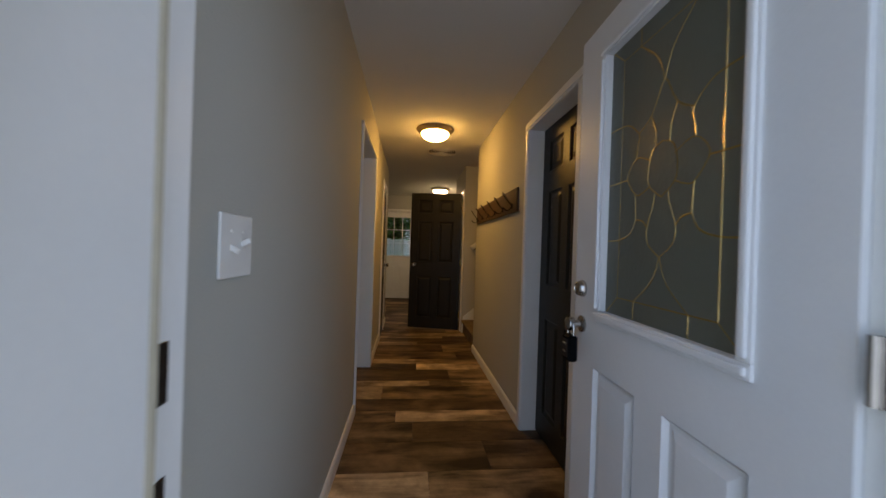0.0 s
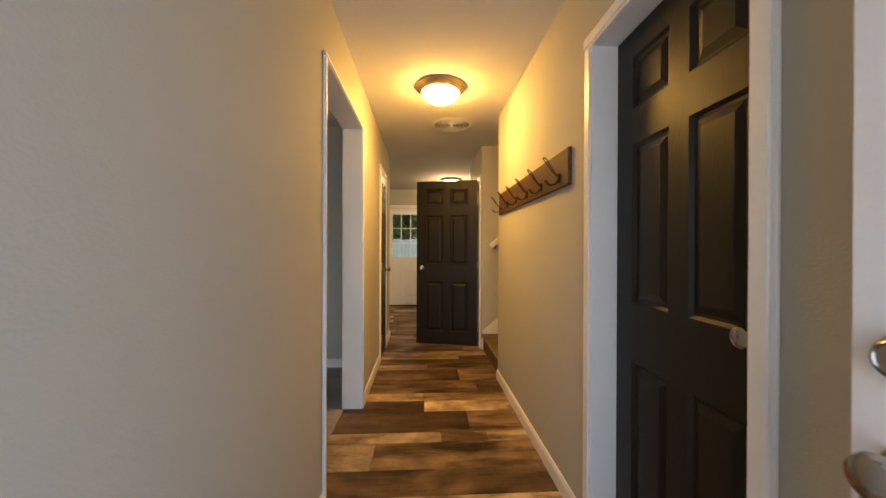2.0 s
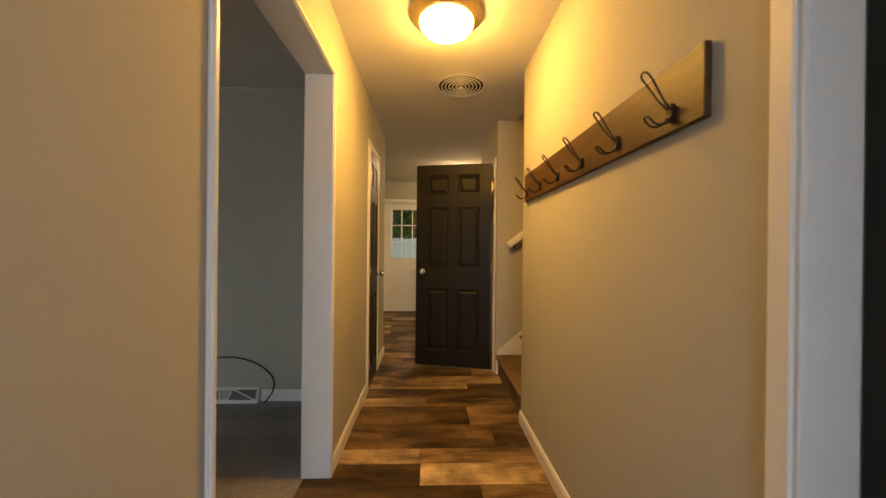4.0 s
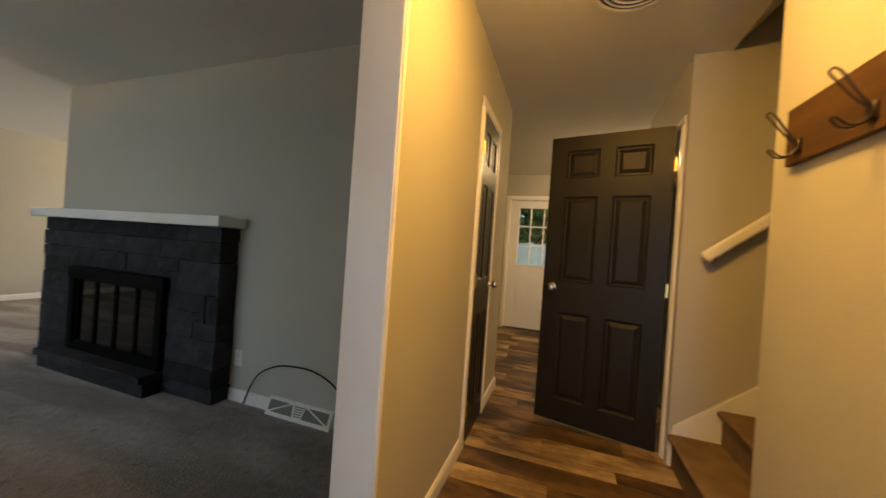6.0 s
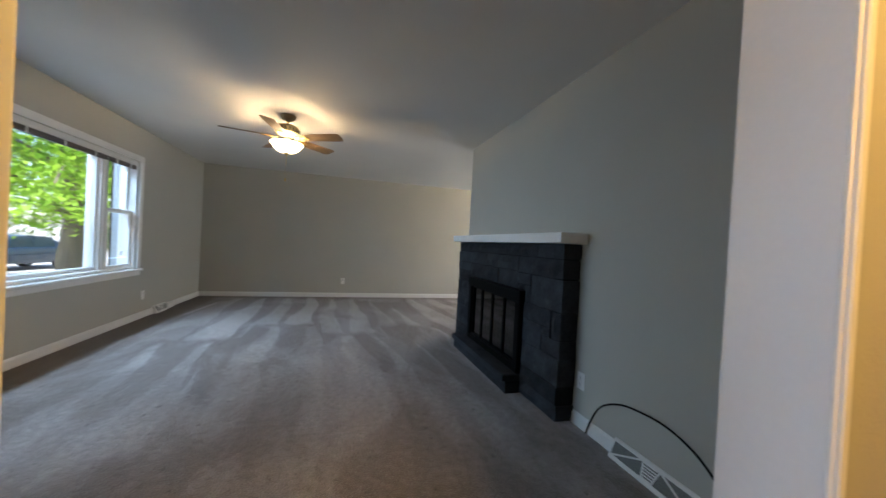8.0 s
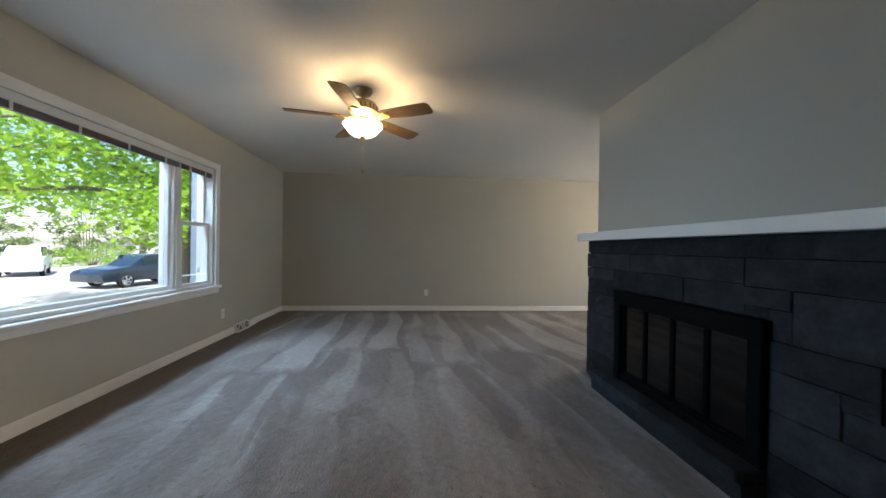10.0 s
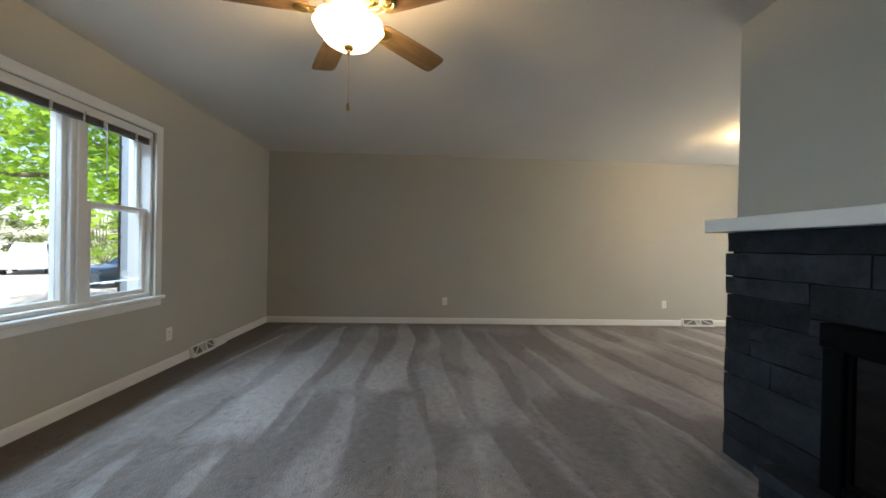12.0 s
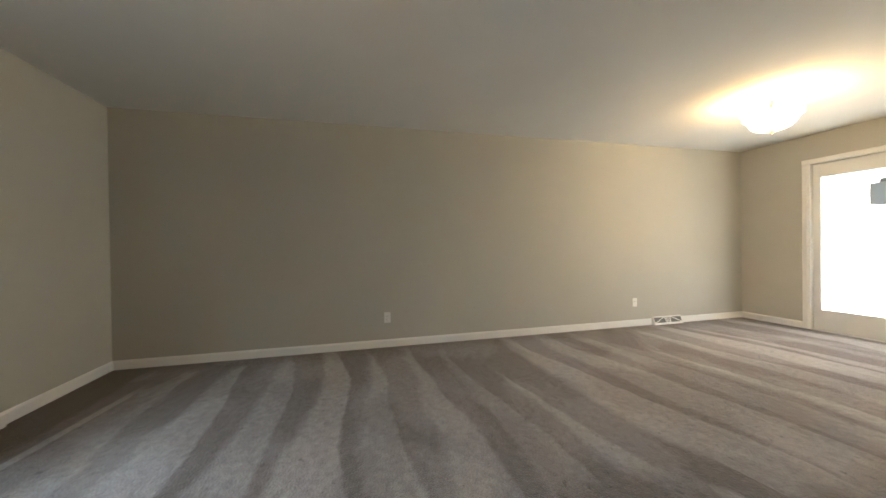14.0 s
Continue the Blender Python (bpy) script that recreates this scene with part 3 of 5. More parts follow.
bmesh.ops.remove_doubles(fb, verts=fb.verts, dist=1e-5)
part("door_slab", fb, M_WHITE_DOOR, fd)
for c0, c1 in ((0.155, 0.385), (0.5, 0.73)):
    pm = bmesh.new()
    for s in (-1, 1):
        rings = []
        for inset, depth in ((0, -0.002), (0.012, 0.012), (0.022, 0.012), (0.045, 0.002)):
            yy = s * (FT / 2 - depth)
            rings.append([pm.verts.new(p) for p in ((c0 + inset, yy, 0.19 + inset), (c1 - inset, yy, 0.19 + inset), (c1 - inset, yy, 0.79 - inset), (c0 + inset, yy, 0.79 - inset))])
        for p, q in zip(rings, rings[1:]):
            for i in range(4):
                pm.faces.new((p[i], p[(i + 1) % 4], q[(i + 1) % 4], q[i]))
        pm.faces.new(rings[-1])
    bmesh.ops.recalc_face_normals(pm, faces=pm.faces)
    part("door_panel", pm, M_WHITE_DOOR, fd)
for s in (-1, 1):
    for (a0, b0), (a1, b1) in (((GX0 - 0.035, GZ0 - 0.035), (GX1 + 0.035, GZ0)), ((GX0 - 0.035, GZ1), (GX1 + 0.035, GZ1 + 0.035)), ((GX0 - 0.035, GZ0), (GX0, GZ1)), ((GX1, GZ0), (GX1 + 0.035, GZ1))):
        fm = bmesh.new()
        box(fm, (a0, s * FT / 2, b0), (a1, s * (FT / 2 + 0.008), b1), 0.002)
        e = 0.008
        box(fm, (a0 + e, s * (FT / 2 + 0.004), b0 + e), (a1 - e, s * (FT / 2 + 0.016), b1 - e), 0.005, 2)
        part("glazing_frame", fm, M_WHITE_DOOR, fd)
M_LEADED = glass("textured_leaded_glass", (0.2, 0.21, 0.165), 0.35)
M_LEADED.node_tree.nodes["Principled BSDF"].inputs["Transmission Weight"].default_value = 0.45
ln = M_LEADED.node_tree
tv, tb = ln.nodes.new("ShaderNodeTexNoise"), ln.nodes.new("ShaderNodeBump")
tv.inputs["Scale"].default_value, tb.inputs["Strength"].default_value, tb.inputs["Distance"].default_value = 45, 0.15, 0.01
ln.links.new(tv.outputs["Fac"], tb.inputs["Height"])
ln.links.new(tb.outputs["Normal"], ln.nodes["Principled BSDF"].inputs["Normal"])
pane = part("glass_pane", boxes(((GX0, -0.0025, GZ0), (GX1, 0.0025, GZ1))), M_LEADED, fd, "grey-green textured leaded glass")
# brass caming, drawn in (across, up) about the pane's middle
CX, CZ = (GX0 + GX1) / 2, (GZ0 + GZ1) / 2
strips = [[(-0.19, -0.39), (-0.19, 0.39)], [(0.19, -0.39), (0.19, 0.39)], [(-0.19, -0.39), (0.19, -0.39)], [(-0.19, 0.39), (0.19, 0.39)]]
for s in (-1, 1):
    for e in (-1, 1):
        strips += [[(s * 0.19, e * 0.39), (s * 0.25, e * 0.446)], [(s * 0.107, e * 0.39), (s * 0.107, e * 0.446)]]
    strips += [curve_through([(s * x, z, 0) for x, z in row]) for row in (
        [(0, 0.07), (0.04, 0.05), (0.056, -0.008), (0.047, -0.05), (0, -0.085)],
        [(0.028, -0.075), (0.03, -0.1), (0.055, -0.168), (0.047, -0.215), (0, -0.252)],
        [(0, -0.252), (0.03, -0.322), (0.107, -0.39)],
        [(0.046, 0.025), (0.1, 0.047), (0.137, 0.028), (0.153, -0.01), (0.112, -0.062), (0.08, -0.062), (0.047, -0.048)],
        [(0.153, -0.01), (0.255, -0.012)], [(0.112, -0.062), (0.107, -0.14)],
        [(0.107, -0.14), (0.133, -0.181), (0.188, -0.2), (0.255, -0.203)], [(0.107, -0.14), (0.075, -0.147), (0.055, -0.168)],
        [(0.255, 0.173), (0.163, 0.167), (0.105, 0.121), (0.109, 0.081), (0.113, 0.048)],
        [(0.105, 0.121), (0.05, 0.157), (0.012, 0.226), (0, 0.24)], [(0.05, 0.157), (0.03, 0.109), (0.025, 0.062)],
        [(0, 0.24), (0.03, 0.315), (0.107, 0.39)])]
for k, row in enumerate(strips):
    line = [(CX + p[0], 0, CZ + p[1]) for p in row]
    part("caming", tube(line, 0.0034 if k < 12 else 0.0038, 6), M_BRASS, fd, "brass caming strip")
for s in (-1, 1):
    smooth(part("deadbolt", lathe([(0, 0), (0.032, 0), (0.032, 0.006), (0.027, 0.018), (0.022, 0.026), (0.019, 0.027), (0.018, 0.024), (0, 0.024)], 28), M_NICKEL, fd, "satin nickel deadbolt")).matrix_basis = pose(0.826, s * FT / 2, 1.065, -90 * s)
knob(fd, 0.822, FT / 2, 0.93, 1)
knob(fd, 0.822, -FT / 2, 0.93, -1)
for z in (0.25, 1.05, 1.82):
    hb = lathe([(0, -0.05), (0.008, -0.05), (0.008, 0.05), (0, 0.05)], 10, at=(-0.022, FT / 2 + 0.004, z))
    box(hb, (-0.05, FT / 2 - 0.001, z - 0.05), (-0.022, FT / 2 + 0.002, z + 0.05))
    part("hinge", hb, M_NICKEL, fd)

# ---- lamps ----
def scalloped(profile, n=48, lobes=8, amount=0.06):
    """A turned shade whose rim waves in and out; profile rows are (radius, height, share of the wave)."""
    bm = bmesh.new()
    rings = []
    for r, z, wv in profile:
        rings.append([bm.verts.new((r * (1 + amount * wv * math.cos(lobes * a)) * math.cos(a), r * (1 + amount * wv * math.cos(lobes * a)) * math.sin(a), z)) for a in (2 * math.pi * i / n for i in range(n))])
    for p, q in zip(rings, rings[1:]):
        for i in range(n):
            bm.faces.new((p[i], p[(i + 1) % n], q[(i + 1) % n], q[i]))
    bm.faces.new(rings[-1][::-1])
    return bm


def bulb(parent, at, power, colour, size=0.03):
    ob = new("bulb", bpy.data.lights.new("bulb", "POINT"))
    ob.data.energy, ob.data.color, ob.data.shadow_soft_size = power, colour, size
    ob.parent, ob.location = parent, at


def flush_lamp(name, x, y, shade, label, r=0.165):
    root = thing(name, pose(x, y, CEIL), label, "ceiling lamp")
    smooth(part("pan", lathe([(0, -0.001), (r * 1.1, -0.001), (r * 1.17, -0.006), (r * 1.15, -0.016), (r * 0.92, -0.044), (r * 0.86, -0.047), (0, -0.045)], 40), M_PAN, root, "brushed bronze pan"))
    smooth(part("shade", lathe([(r * 0.86, -0.046), (r * 0.84, -0.062), (r * 0.74, -0.085), (r * 0.52, -0.105), (r * 0.22, -0.115), (0, -0.116)], 40), shade, root, "glowing frosted glass dome"))
    smooth(part("finial", lathe([(0, -0.115), (0.008, -0.116), (0.009, -0.124), (0.004, -0.131), (0, -0.132)], 12), M_PAN, root))
    return root


flush_lamp("ceiling_lamp", 0.585, 3.83, M_HALL_SHADE, "lit flush ceiling lamp with frosted dome and bronze pan")
flush_lamp("ceiling_lamp", 0.95, 7.3, M_KITCHEN_SHADE, "lit flush ceiling lamp in the kitchen")

# dining lamp: open scalloped bowl on three arms
dl = thing("dining_lamp", pose(-5.48, 6.62, CEIL), "lit semi-flush lamp with a scalloped frosted glass bowl", "ceiling lamp")
smooth(part("canopy", lathe([(0, -0.001), (0.065, -0.001), (0.065, -0.012), (0.03, -0.028), (0.012, -0.034), (0.012, -0.12), (0, -0.12)], 28), M_BRASS, dl))
smooth(part("shade", scalloped([(0.222, -0.165, 1), (0.206, -0.178, 0.9), (0.186, -0.198, 0.6), (0.176, -0.222, 0.4), (0.158, -0.255, 0.25), (0.118, -0.288, 0.1), (0.06, -0.307, 0), (0.02, -0.311, 0)], lobes=6, amount=0.08), M_DINING_SHADE, dl, "glowing scalloped glass bowl"))
smooth(part("finial", lathe([(0, -0.309), (0.016, -0.312), (0.013, -0.325), (0.006, -0.331), (0.008, -0.338), (0, -0.342)], 14), M_BRASS, dl))
for k in range(3):
    a = 2 * math.pi * k / 3 + 0.5
    part("arm", tube(curve_through([(0.012 * math.cos(a), 0.012 * math.sin(a), -0.06), (0.09 * math.cos(a), 0.09 * math.sin(a), -0.09), (0.19 * math.cos(a), 0.19 * math.sin(a), -0.14), (0.212 * math.cos(a), 0.212 * math.sin(a), -0.165)]), 0.004, 6), M_BRASS, dl, "thin brass arm")
for k in range(2):
    bulb(dl, (0.07 * (2 * k - 1), 0.02, -0.135), DINING_BULB, WARM)

# ceiling fan
fan = thing("ceiling_fan", pose(-3.65, 2.56, CEIL), "five-blade wooden ceiling fan with a lit glass bowl", "ceiling fan")
smooth(part("canopy", lathe([(0, -0.001), (0.075, -0.001), (0.078, -0.01), (0.06, -0.045), (0.022, -0.062), (0.016, -0.07), (0.016, -0.11), (0, -0.11)], 32), M_PAN, fan, "brushed bronze canopy"))
smooth(part("motor_housing", lathe([(0, -0.1), (0.06, -0.1), (0.1, -0.112), (0.118, -0.135), (0.118, -0.185), (0.1, -0.205), (0.06, -0.214), (0.034, -0.222), (0.026, -0.3), (0, -0.3)], 36), M_PAN, fan, "brushed bronze motor housing"))
for k in range(20):
    a = 2 * math.pi * k / 20
    c, s = math.cos(a), math.sin(a)
    part("vent_slot", tube([(0.1195 * c, 0.1195 * s, -0.142), (0.1195 * c, 0.1195 * s, -0.178)], 0.004, 6), M_BRONZE, fan)
smooth(part("bowl", scalloped([(0.16, -0.29, 1), (0.162, -0.297, 1), (0.154, -0.308, 0.9), (0.14, -0.322, 0.6), (0.131, -0.336, 0.4), (0.114, -0.358, 0.25), (0.084, -0.377, 0.1), (0.045, -0.388, 0), (0.02, -0.39, 0)], lobes=10, amount=0.02), M_FAN_SHADE, fan, "glowing frosted glass bowl"))
smooth(part("finial", lathe([(0, -0.388), (0.024, -0.39), (0.021, -0.401), (0.01, -0.408), (0.009, -0.422), (0, -0.426)], 16), M_BRASS, fan))
chain = bmesh.new()
for k in range(34):
    lathe([(0, -0.0032), (0.0032, 0), (0, 0.0032)], 6, chain, (0, 0, -0.428 - 0.0066 * k))
part("pull_chain", chain, M_BRASS, fan, "beaded brass pull chain")
smooth(part("chain_fob", lathe([(0, -0.652), (0.006, -0.656), (0.008, -0.673), (0.006, -0.69), (0, -0.693)], 10), M_BRASS, fan))
BLADE0 = -8.0
blade_profile = [(0.175, 0.05), (0.2, 0.058), (0.3, 0.064), (0.45, 0.069), (0.55, 0.071), (0.595, 0.067), (0.61, 0.045)]
for k in range(5):
    a = BLADE0 + 72 * k
    bm = bmesh.new()
    outline = [(r, w) for r, w in blade_profile] + [(r, -w) for r, w in reversed(blade_profile)]
    prism(outline, "z", -0.003, 0.003, bm)
    bl = part("blade", bm, M_BLADE, fan, "brown wooden fan blade")
    bl.matrix_basis = pose(0, 0, -0.232, 0, 0, a) @ pose(0, 0, 0, -12)
    ib = bmesh.new()
    tube(curve_through([(0.09, 0, 0.0), (0.13, 0, -0.012), (0.17, 0, -0.004), (0.235, 0, -0.006)]), 0.009, 8, ib)
    lathe([(0, -0.003), (0.034, -0.004), (0.036, -0.009), (0.028, -0.013), (0.022, -0.009), (0.012, -0.012), (0, -0.013)], 20, ib, (0.212, 0, 0))
    for side in (-1, 1):
        tube(curve_through([(0.1, 0.006 * side, -0.004), (0.135, 0.028 * side, -0.014), (0.17, 0.03 * side, -0.008), (0.2, 0.022 * side, -0.006)], 5), 0.005, 6, ib)
    iron = part("blade_iron", ib, M_BRASS, fan, "brass blade bracket")
    iron.matrix_basis = pose(0, 0, -0.232, 0, 0, a) @ pose(0, 0, 0, -12)
for k in range(3):
    a = 2 * math.pi * k / 3
    bulb(fan, (0.042 * math.cos(a), 0.042 * math.sin(a), -0.293), FAN_BULB, WARM, 0.012)

# ---- round return vent in the hall ceiling ----
rv = thing("ceiling_vent", pose(0.735, 4.625, CEIL), "round white ceiling vent of concentric rings", "vent")
smooth(part("rim", lathe([(0.175, -0.001), (0.2, -0.002), (0.206, -0.006), (0.195, -0.01), (0.172, -0.011), (0.168, -0.002)], 48), M_CEIL, rv))
# a flat black disc puts the duct's shade behind the rings
part("throat", lathe([(0, -0.0015), (0.17, -0.0015)], 40), M_SOOT_SHADE, rv, "black disc standing for the shaded duct behind the rings")
for k in range(5):
    r = 0.15 - 0.027 * k
    smooth(part("ring", lathe([(r, -0.003), (r + 0.001, -0.009), (r - 0.004, -0.012), (r - 0.009, -0.009), (r - 0.008, -0.003), (r, -0.003)], 44), M_CEIL, rv))
smooth(part("centre_disc", lathe([(0.018, -0.006), (0.02, -0.018), (0.012, -0.024), (0, -0.025)], 24), M_CEIL, rv))

# ---- coat rack ----
rack = thing("coat_rack", pose(XR, 3.53, 1.605), "dark walnut wall board with six wire coat hooks", "coat rack")
part("board", boxes(((-0.02, -0.745, -0.09), (-0.001, 0.745, 0.087)), bevel=0.003), M_RACK, rack, "walnut-stained board")
for y in (2.91, 3.17, 3.435, 3.70, 3.965, 4.225):
    hk = bmesh.new()
    box(hk, (-0.03, -0.013, -0.02), (-0.0205, 0.013, 0.025), 0.003)
    for pts in ([(-0.028, -0.005, 0.012), (-0.05, -0.008, 0.035), (-0.085, -0.014, 0.085), (-0.097, -0.011, 0.1), (-0.099, 0, 0.105), (-0.097, 0.011, 0.1), (-0.085, 0.014, 0.085), (-0.05, 0.008, 0.035), (-0.028, 0.005, 0.012)],
                [(-0.028, -0.005, -0.005), (-0.045, -0.008, -0.028), (-0.07, -0.01, -0.03), (-0.088, -0.009, -0.014), (-0.093, 0, -0.008), (-0.088, 0.009, -0.014), (-0.07, 0.01, -0.03), (-0.045, 0.008, -0.028), (-0.028, 0.005, -0.005)]):
        tube(curve_through(pts, 5), 0.0027, 6, hk)
    smooth(part("hook", hk, M_BRONZE, rack, "dark bronze wire hook")).location = (0, y - 3.55, -0.045)

# ---- switch, outlets ----
sw = thing("light_switch", pose(XL, 1.078, 1.212, 0, 0, 0), "white double toggle light switch on the hall wall", "light switch")
part("plate", boxes(((0.0005, -0.067, -0.066), (0.007, 0.067, 0.066)), bevel=0.003), M_PLASTIC, sw)
for k, tilt in ((-1, 28), (1, -28)):
    part("toggle", boxes(((0.004, -0.005, -0.006), (0.026, 0.005, 0.006)), bevel=0.002), M_PLASTIC, sw).matrix_basis = pose(0, 0.023 * k, 0, 0, tilt, 0)
    part("screw", lathe([(0, 0.0), (0.003, 0.0), (0.0025, 0.001), (0, 0.001)], 8), M_PLASTIC, sw).matrix_basis = pose(0.007, 0.023 * k, 0.03, 0, 90)


def outlet(m):
    root = thing("wall_outlet", m, "white duplex power outlet low on the wall", "outlet", "power outlets")
    part("plate", boxes(((-0.035, 0.0005, -0.0575), (0.035, 0.006, 0.0575)), bevel=0.0025), M_PLASTIC, root)
    for z in (-0.02, 0.02):
        part("socket", boxes(((-0.016, 0.005, z - 0.014), (0.016, 0.0085, z + 0.014)), bevel=0.003), M_PLASTIC, root)
        sl = boxes(((-0.008, 0.0086, z - 0.002), (-0.006, 0.009, z + 0.007)), ((0.006, 0.0086, z - 0.002), (0.008, 0.009, z + 0.006)), ((-0.0025, 0.0086, z - 0.01), (0.0025, 0.009, z - 0.006)))
        part("slots", sl, M_BLACK, root)
    return root


first = outlet(pose(-1.635, FIRE, 0.306, 0, 0, 180))
copy_thing(first, pose(FAR, 3.217, 0.327, 0, 0, -90))
copy_thing(first, pose(FAR, 6.522, 0.318, 0, 0, -90))
copy_thing(first, pose(-5.15, FRONT, 0.3, 0, 0, 0))


# ---- floor registers along the baseboards: local x along the wall, y into the room ----
def register(m, w, label):
    root = thing("baseboard_register", m, label, "floor register", "heating registers")
    d, h = 0.055, 0.105
    part("body", prism([(0, 0), (d, 0), (d, 0.012), (0.012, h), (0, h)], "x", -w / 2, w / 2), M_TRIM, root, "white metal register body")
    # the sloping face
    fx = math.degrees(math.atan2(h - 0.012, -(d - 0.012)))
    length = math.hypot(h - 0.012, d - 0.012)
    face = new("grille")
    face.parent = root
    face.matrix_basis = pose(0, d, 0.012) @ pose(0, 0, 0, fx)
    a, b = -w / 2 + 0.012, w / 2 - 0.012
    t0, t1 = 0.01, length - 0.01
    part("perforated_panel", boxes(((a, t0, -0.0012), (b, t1, -0.0006))), M_REG, face, "dark perforated metal panel")
    for row in (((a, t0), (b, t0)), ((a, t1), (b, t1)), ((a, t0), (a, t1)), ((b, t0), (b, t1)), ((a, t0), (-0.05, t1)), ((b, t0), (0.05, t1)), ((-0.03, t0), (-0.05, t1)), ((0.03, t0), (0.05, t1))):
        part("bar", tube([(row[0][0], row[0][1], -0.004), (row[1][0], row[1][1], -0.004)], 0.005, 6), M_TRIM, face)
    for k in range(6):
        yy = t0 + (t1 - t0) * (k + 0.5) / 6
        part("louvre", boxes(((-0.038, yy - 0.003, -0.008), (0.038, yy + 0.003, -0.003))), M_TRIM, face)
    return root


M_REG = material("perforated_dark_metal", (0.16, 0.16, 0.15), 0.6, vary=0.5, scale=300, fine=600, bump=0.3)
register(pose(-1.055, FIRE, 0.0, 0, 0, 180), 0.51, "white metal baseboard register with triangular grilles")
register(pose(-5.58, FRONT, 0.0, 0, 0, 0), 0.34, "white metal baseboard register under the window")
part("end_cover", boxes(((-5.955, FRONT, 0.0), (-5.755, FRONT + 0.045, 0.085)), bevel=0.004), M_TRIM).parent = None
tagged(bpy.data.objects["end_cover"], "plain white metal duct cover beside the register", "duct cover")
register(pose(FAR, 7.037, 0.0, 0, 0, -90), 0.485, "white metal baseboard register on the far wall")

# ---- loose cable ----
cab = curve_through([(-1.54, 4.735, 0.006), (-1.50, 4.73, 0.1), (-1.405, 4.72, 0.24), (-1.25, 4.71, 0.325), (-1.09, 4.705, 0.352), (-0.95, 4.705, 0.35), (-0.81, 4.70, 0.31), (-0.70, 4.69, 0.235), (-0.665, 4.685, 0.165), (-0.68, 4.685, 0.09), (-0.74, 4.69, 0.008)], 6)
tagged(smooth(part("cable", tube(cab, 0.0055, 8), M_BLACK)), "black coaxial cable arching up from the carpet", "cable")

# ---- fireplace ----
FX0, FX1, FY, FTOP = -3.84, -1.70, 4.605, 1.225
BX0, BX1, BZ0, BZ1 = -3.325, -2.20, 0.15, 0.822
fp = thing("fireplace", pose(0, 0, 0), "charcoal-painted stone fireplace with dark glass doors", "fireplace")
core = boxes(((FX0 + 0.03, FY + 0.018, 0), (BX0, FIRE, FTOP)), ((BX1, FY + 0.018, 0), (FX1 - 0.02, FIRE, FTOP)), ((BX0, FY + 0.018, BZ1), (BX1, FIRE, FTOP)), ((BX0, FY + 0.018, 0), (BX1, FIRE, BZ0)))
part("mortar_core", core, M_MORTAR, fp)


def stone(a, b, rng, rough=0.01):
    """A split-face block: bevelled, with a bulged uneven front."""
    bm = bmesh.new()
    nx = max(2, int((b[0] - a[0]) / 0.09))
    nz = max(2, int((b[2] - a[2]) / 0.06))
    front = {}
    for i in range(nx + 1):
        for j in range(nz + 1):
            edge = i in (0, nx) or j in (0, nz)
            x, z = a[0] + (b[0] - a[0]) * i / nx, a[2] + (b[2] - a[2]) * j / nz
            y = a[1] + (0.011 if edge else rng.uniform(-rough, rough))
            front[i, j] = bm.verts.new((x + (rng.uniform(-0.003, 0.003) if edge else 0), y, z + (rng.uniform(-0.003, 0.003) if edge else 0)))
    for i in range(nx):
        for j in range(nz):
            bm.faces.new((front[i, j], front[i + 1, j], front[i + 1, j + 1], front[i, j + 1]))
    rim = [front[i, 0] for i in range(nx)] + [front[nx, j] for j in range(nz)] + [front[i, nz] for i in range(nx, 0, -1)] + [front[0, j] for j in range(nz, 0, -1)]
    back = [bm.verts.new((v.co.x, b[1], v.co.z)) for v in rim]
    for k in range(len(rim)):
        q = (k + 1) % len(rim)
        bm.faces.new((rim[q], rim[k], back[k], back[q]))
    bm.faces.new(back)
    bmesh.ops.recalc_face_normals(bm, faces=bm.faces)
    return bm


rng = random.Random(5)
FACE = [(FX0, -2.02, 1.115, FTOP), (-2.02, FX1, 1.115, FTOP), (FX0, -3.216, 0.985, 1.115), (-3.216, -2.316, 0.985, 1.115), (-2.316, FX1, 0.975, 1.115),
        (FX0, -3.42, 0.89, 0.985), (-3.42, -2.7, 0.835, 0.985), (-2.7, -2.316, 0.835, 0.985), (-2.316, -2.1, 0.885, 0.975), (-2.1, FX1, 0.745, 0.975),
        (BX1, -2.1, 0.745, 0.885), (BX1, -1.81, 0.615, 0.745), (-1.81, FX1, 0.55, 0.745), (BX1, -1.924, 0.43, 0.615), (-1.924, -1.81, 0.55, 0.615),
        (-1.924, FX1, 0.43, 0.55), (BX1, FX1, 0.24, 0.43), (BX1, FX1, 0.11, 0.24), (BX1, FX1, 0.0, 0.11),
        (FX0, -3.42, 0.76, 0.89), (-3.42, BX0, 0.76, 0.835), (-2.316, BX1, 0.835, 0.885), (FX0, -3.696, 0.585, 0.76), (-3.696, BX0, 0.67, 0.76), (-3.696, BX0, 0.585, 0.67), (FX0, -3.583, 0.455, 0.585),
        (-3.583, BX0, 0.455, 0.585), (FX0, BX0, 0.25, 0.455), (FX0, BX0, 0.12, 0.25), (FX0, BX0, 0.0, 0.12)]
for x0, x1, z0, z1 in FACE:
    x0, x1 = x0 + (rng.uniform(-0.012, 0.006) if x0 == FX0 else 0), x1 + (rng.uniform(-0.006, 0.006) if x1 == FX1 else 0)
    part("stone", stone((x0 + 0.003, FY + rng.uniform(-0.007, 0.005), z0 + 0.003), (x1 - 0.003, FIRE - 0.002, z1 - 0.003), rng), M_STONE, fp)
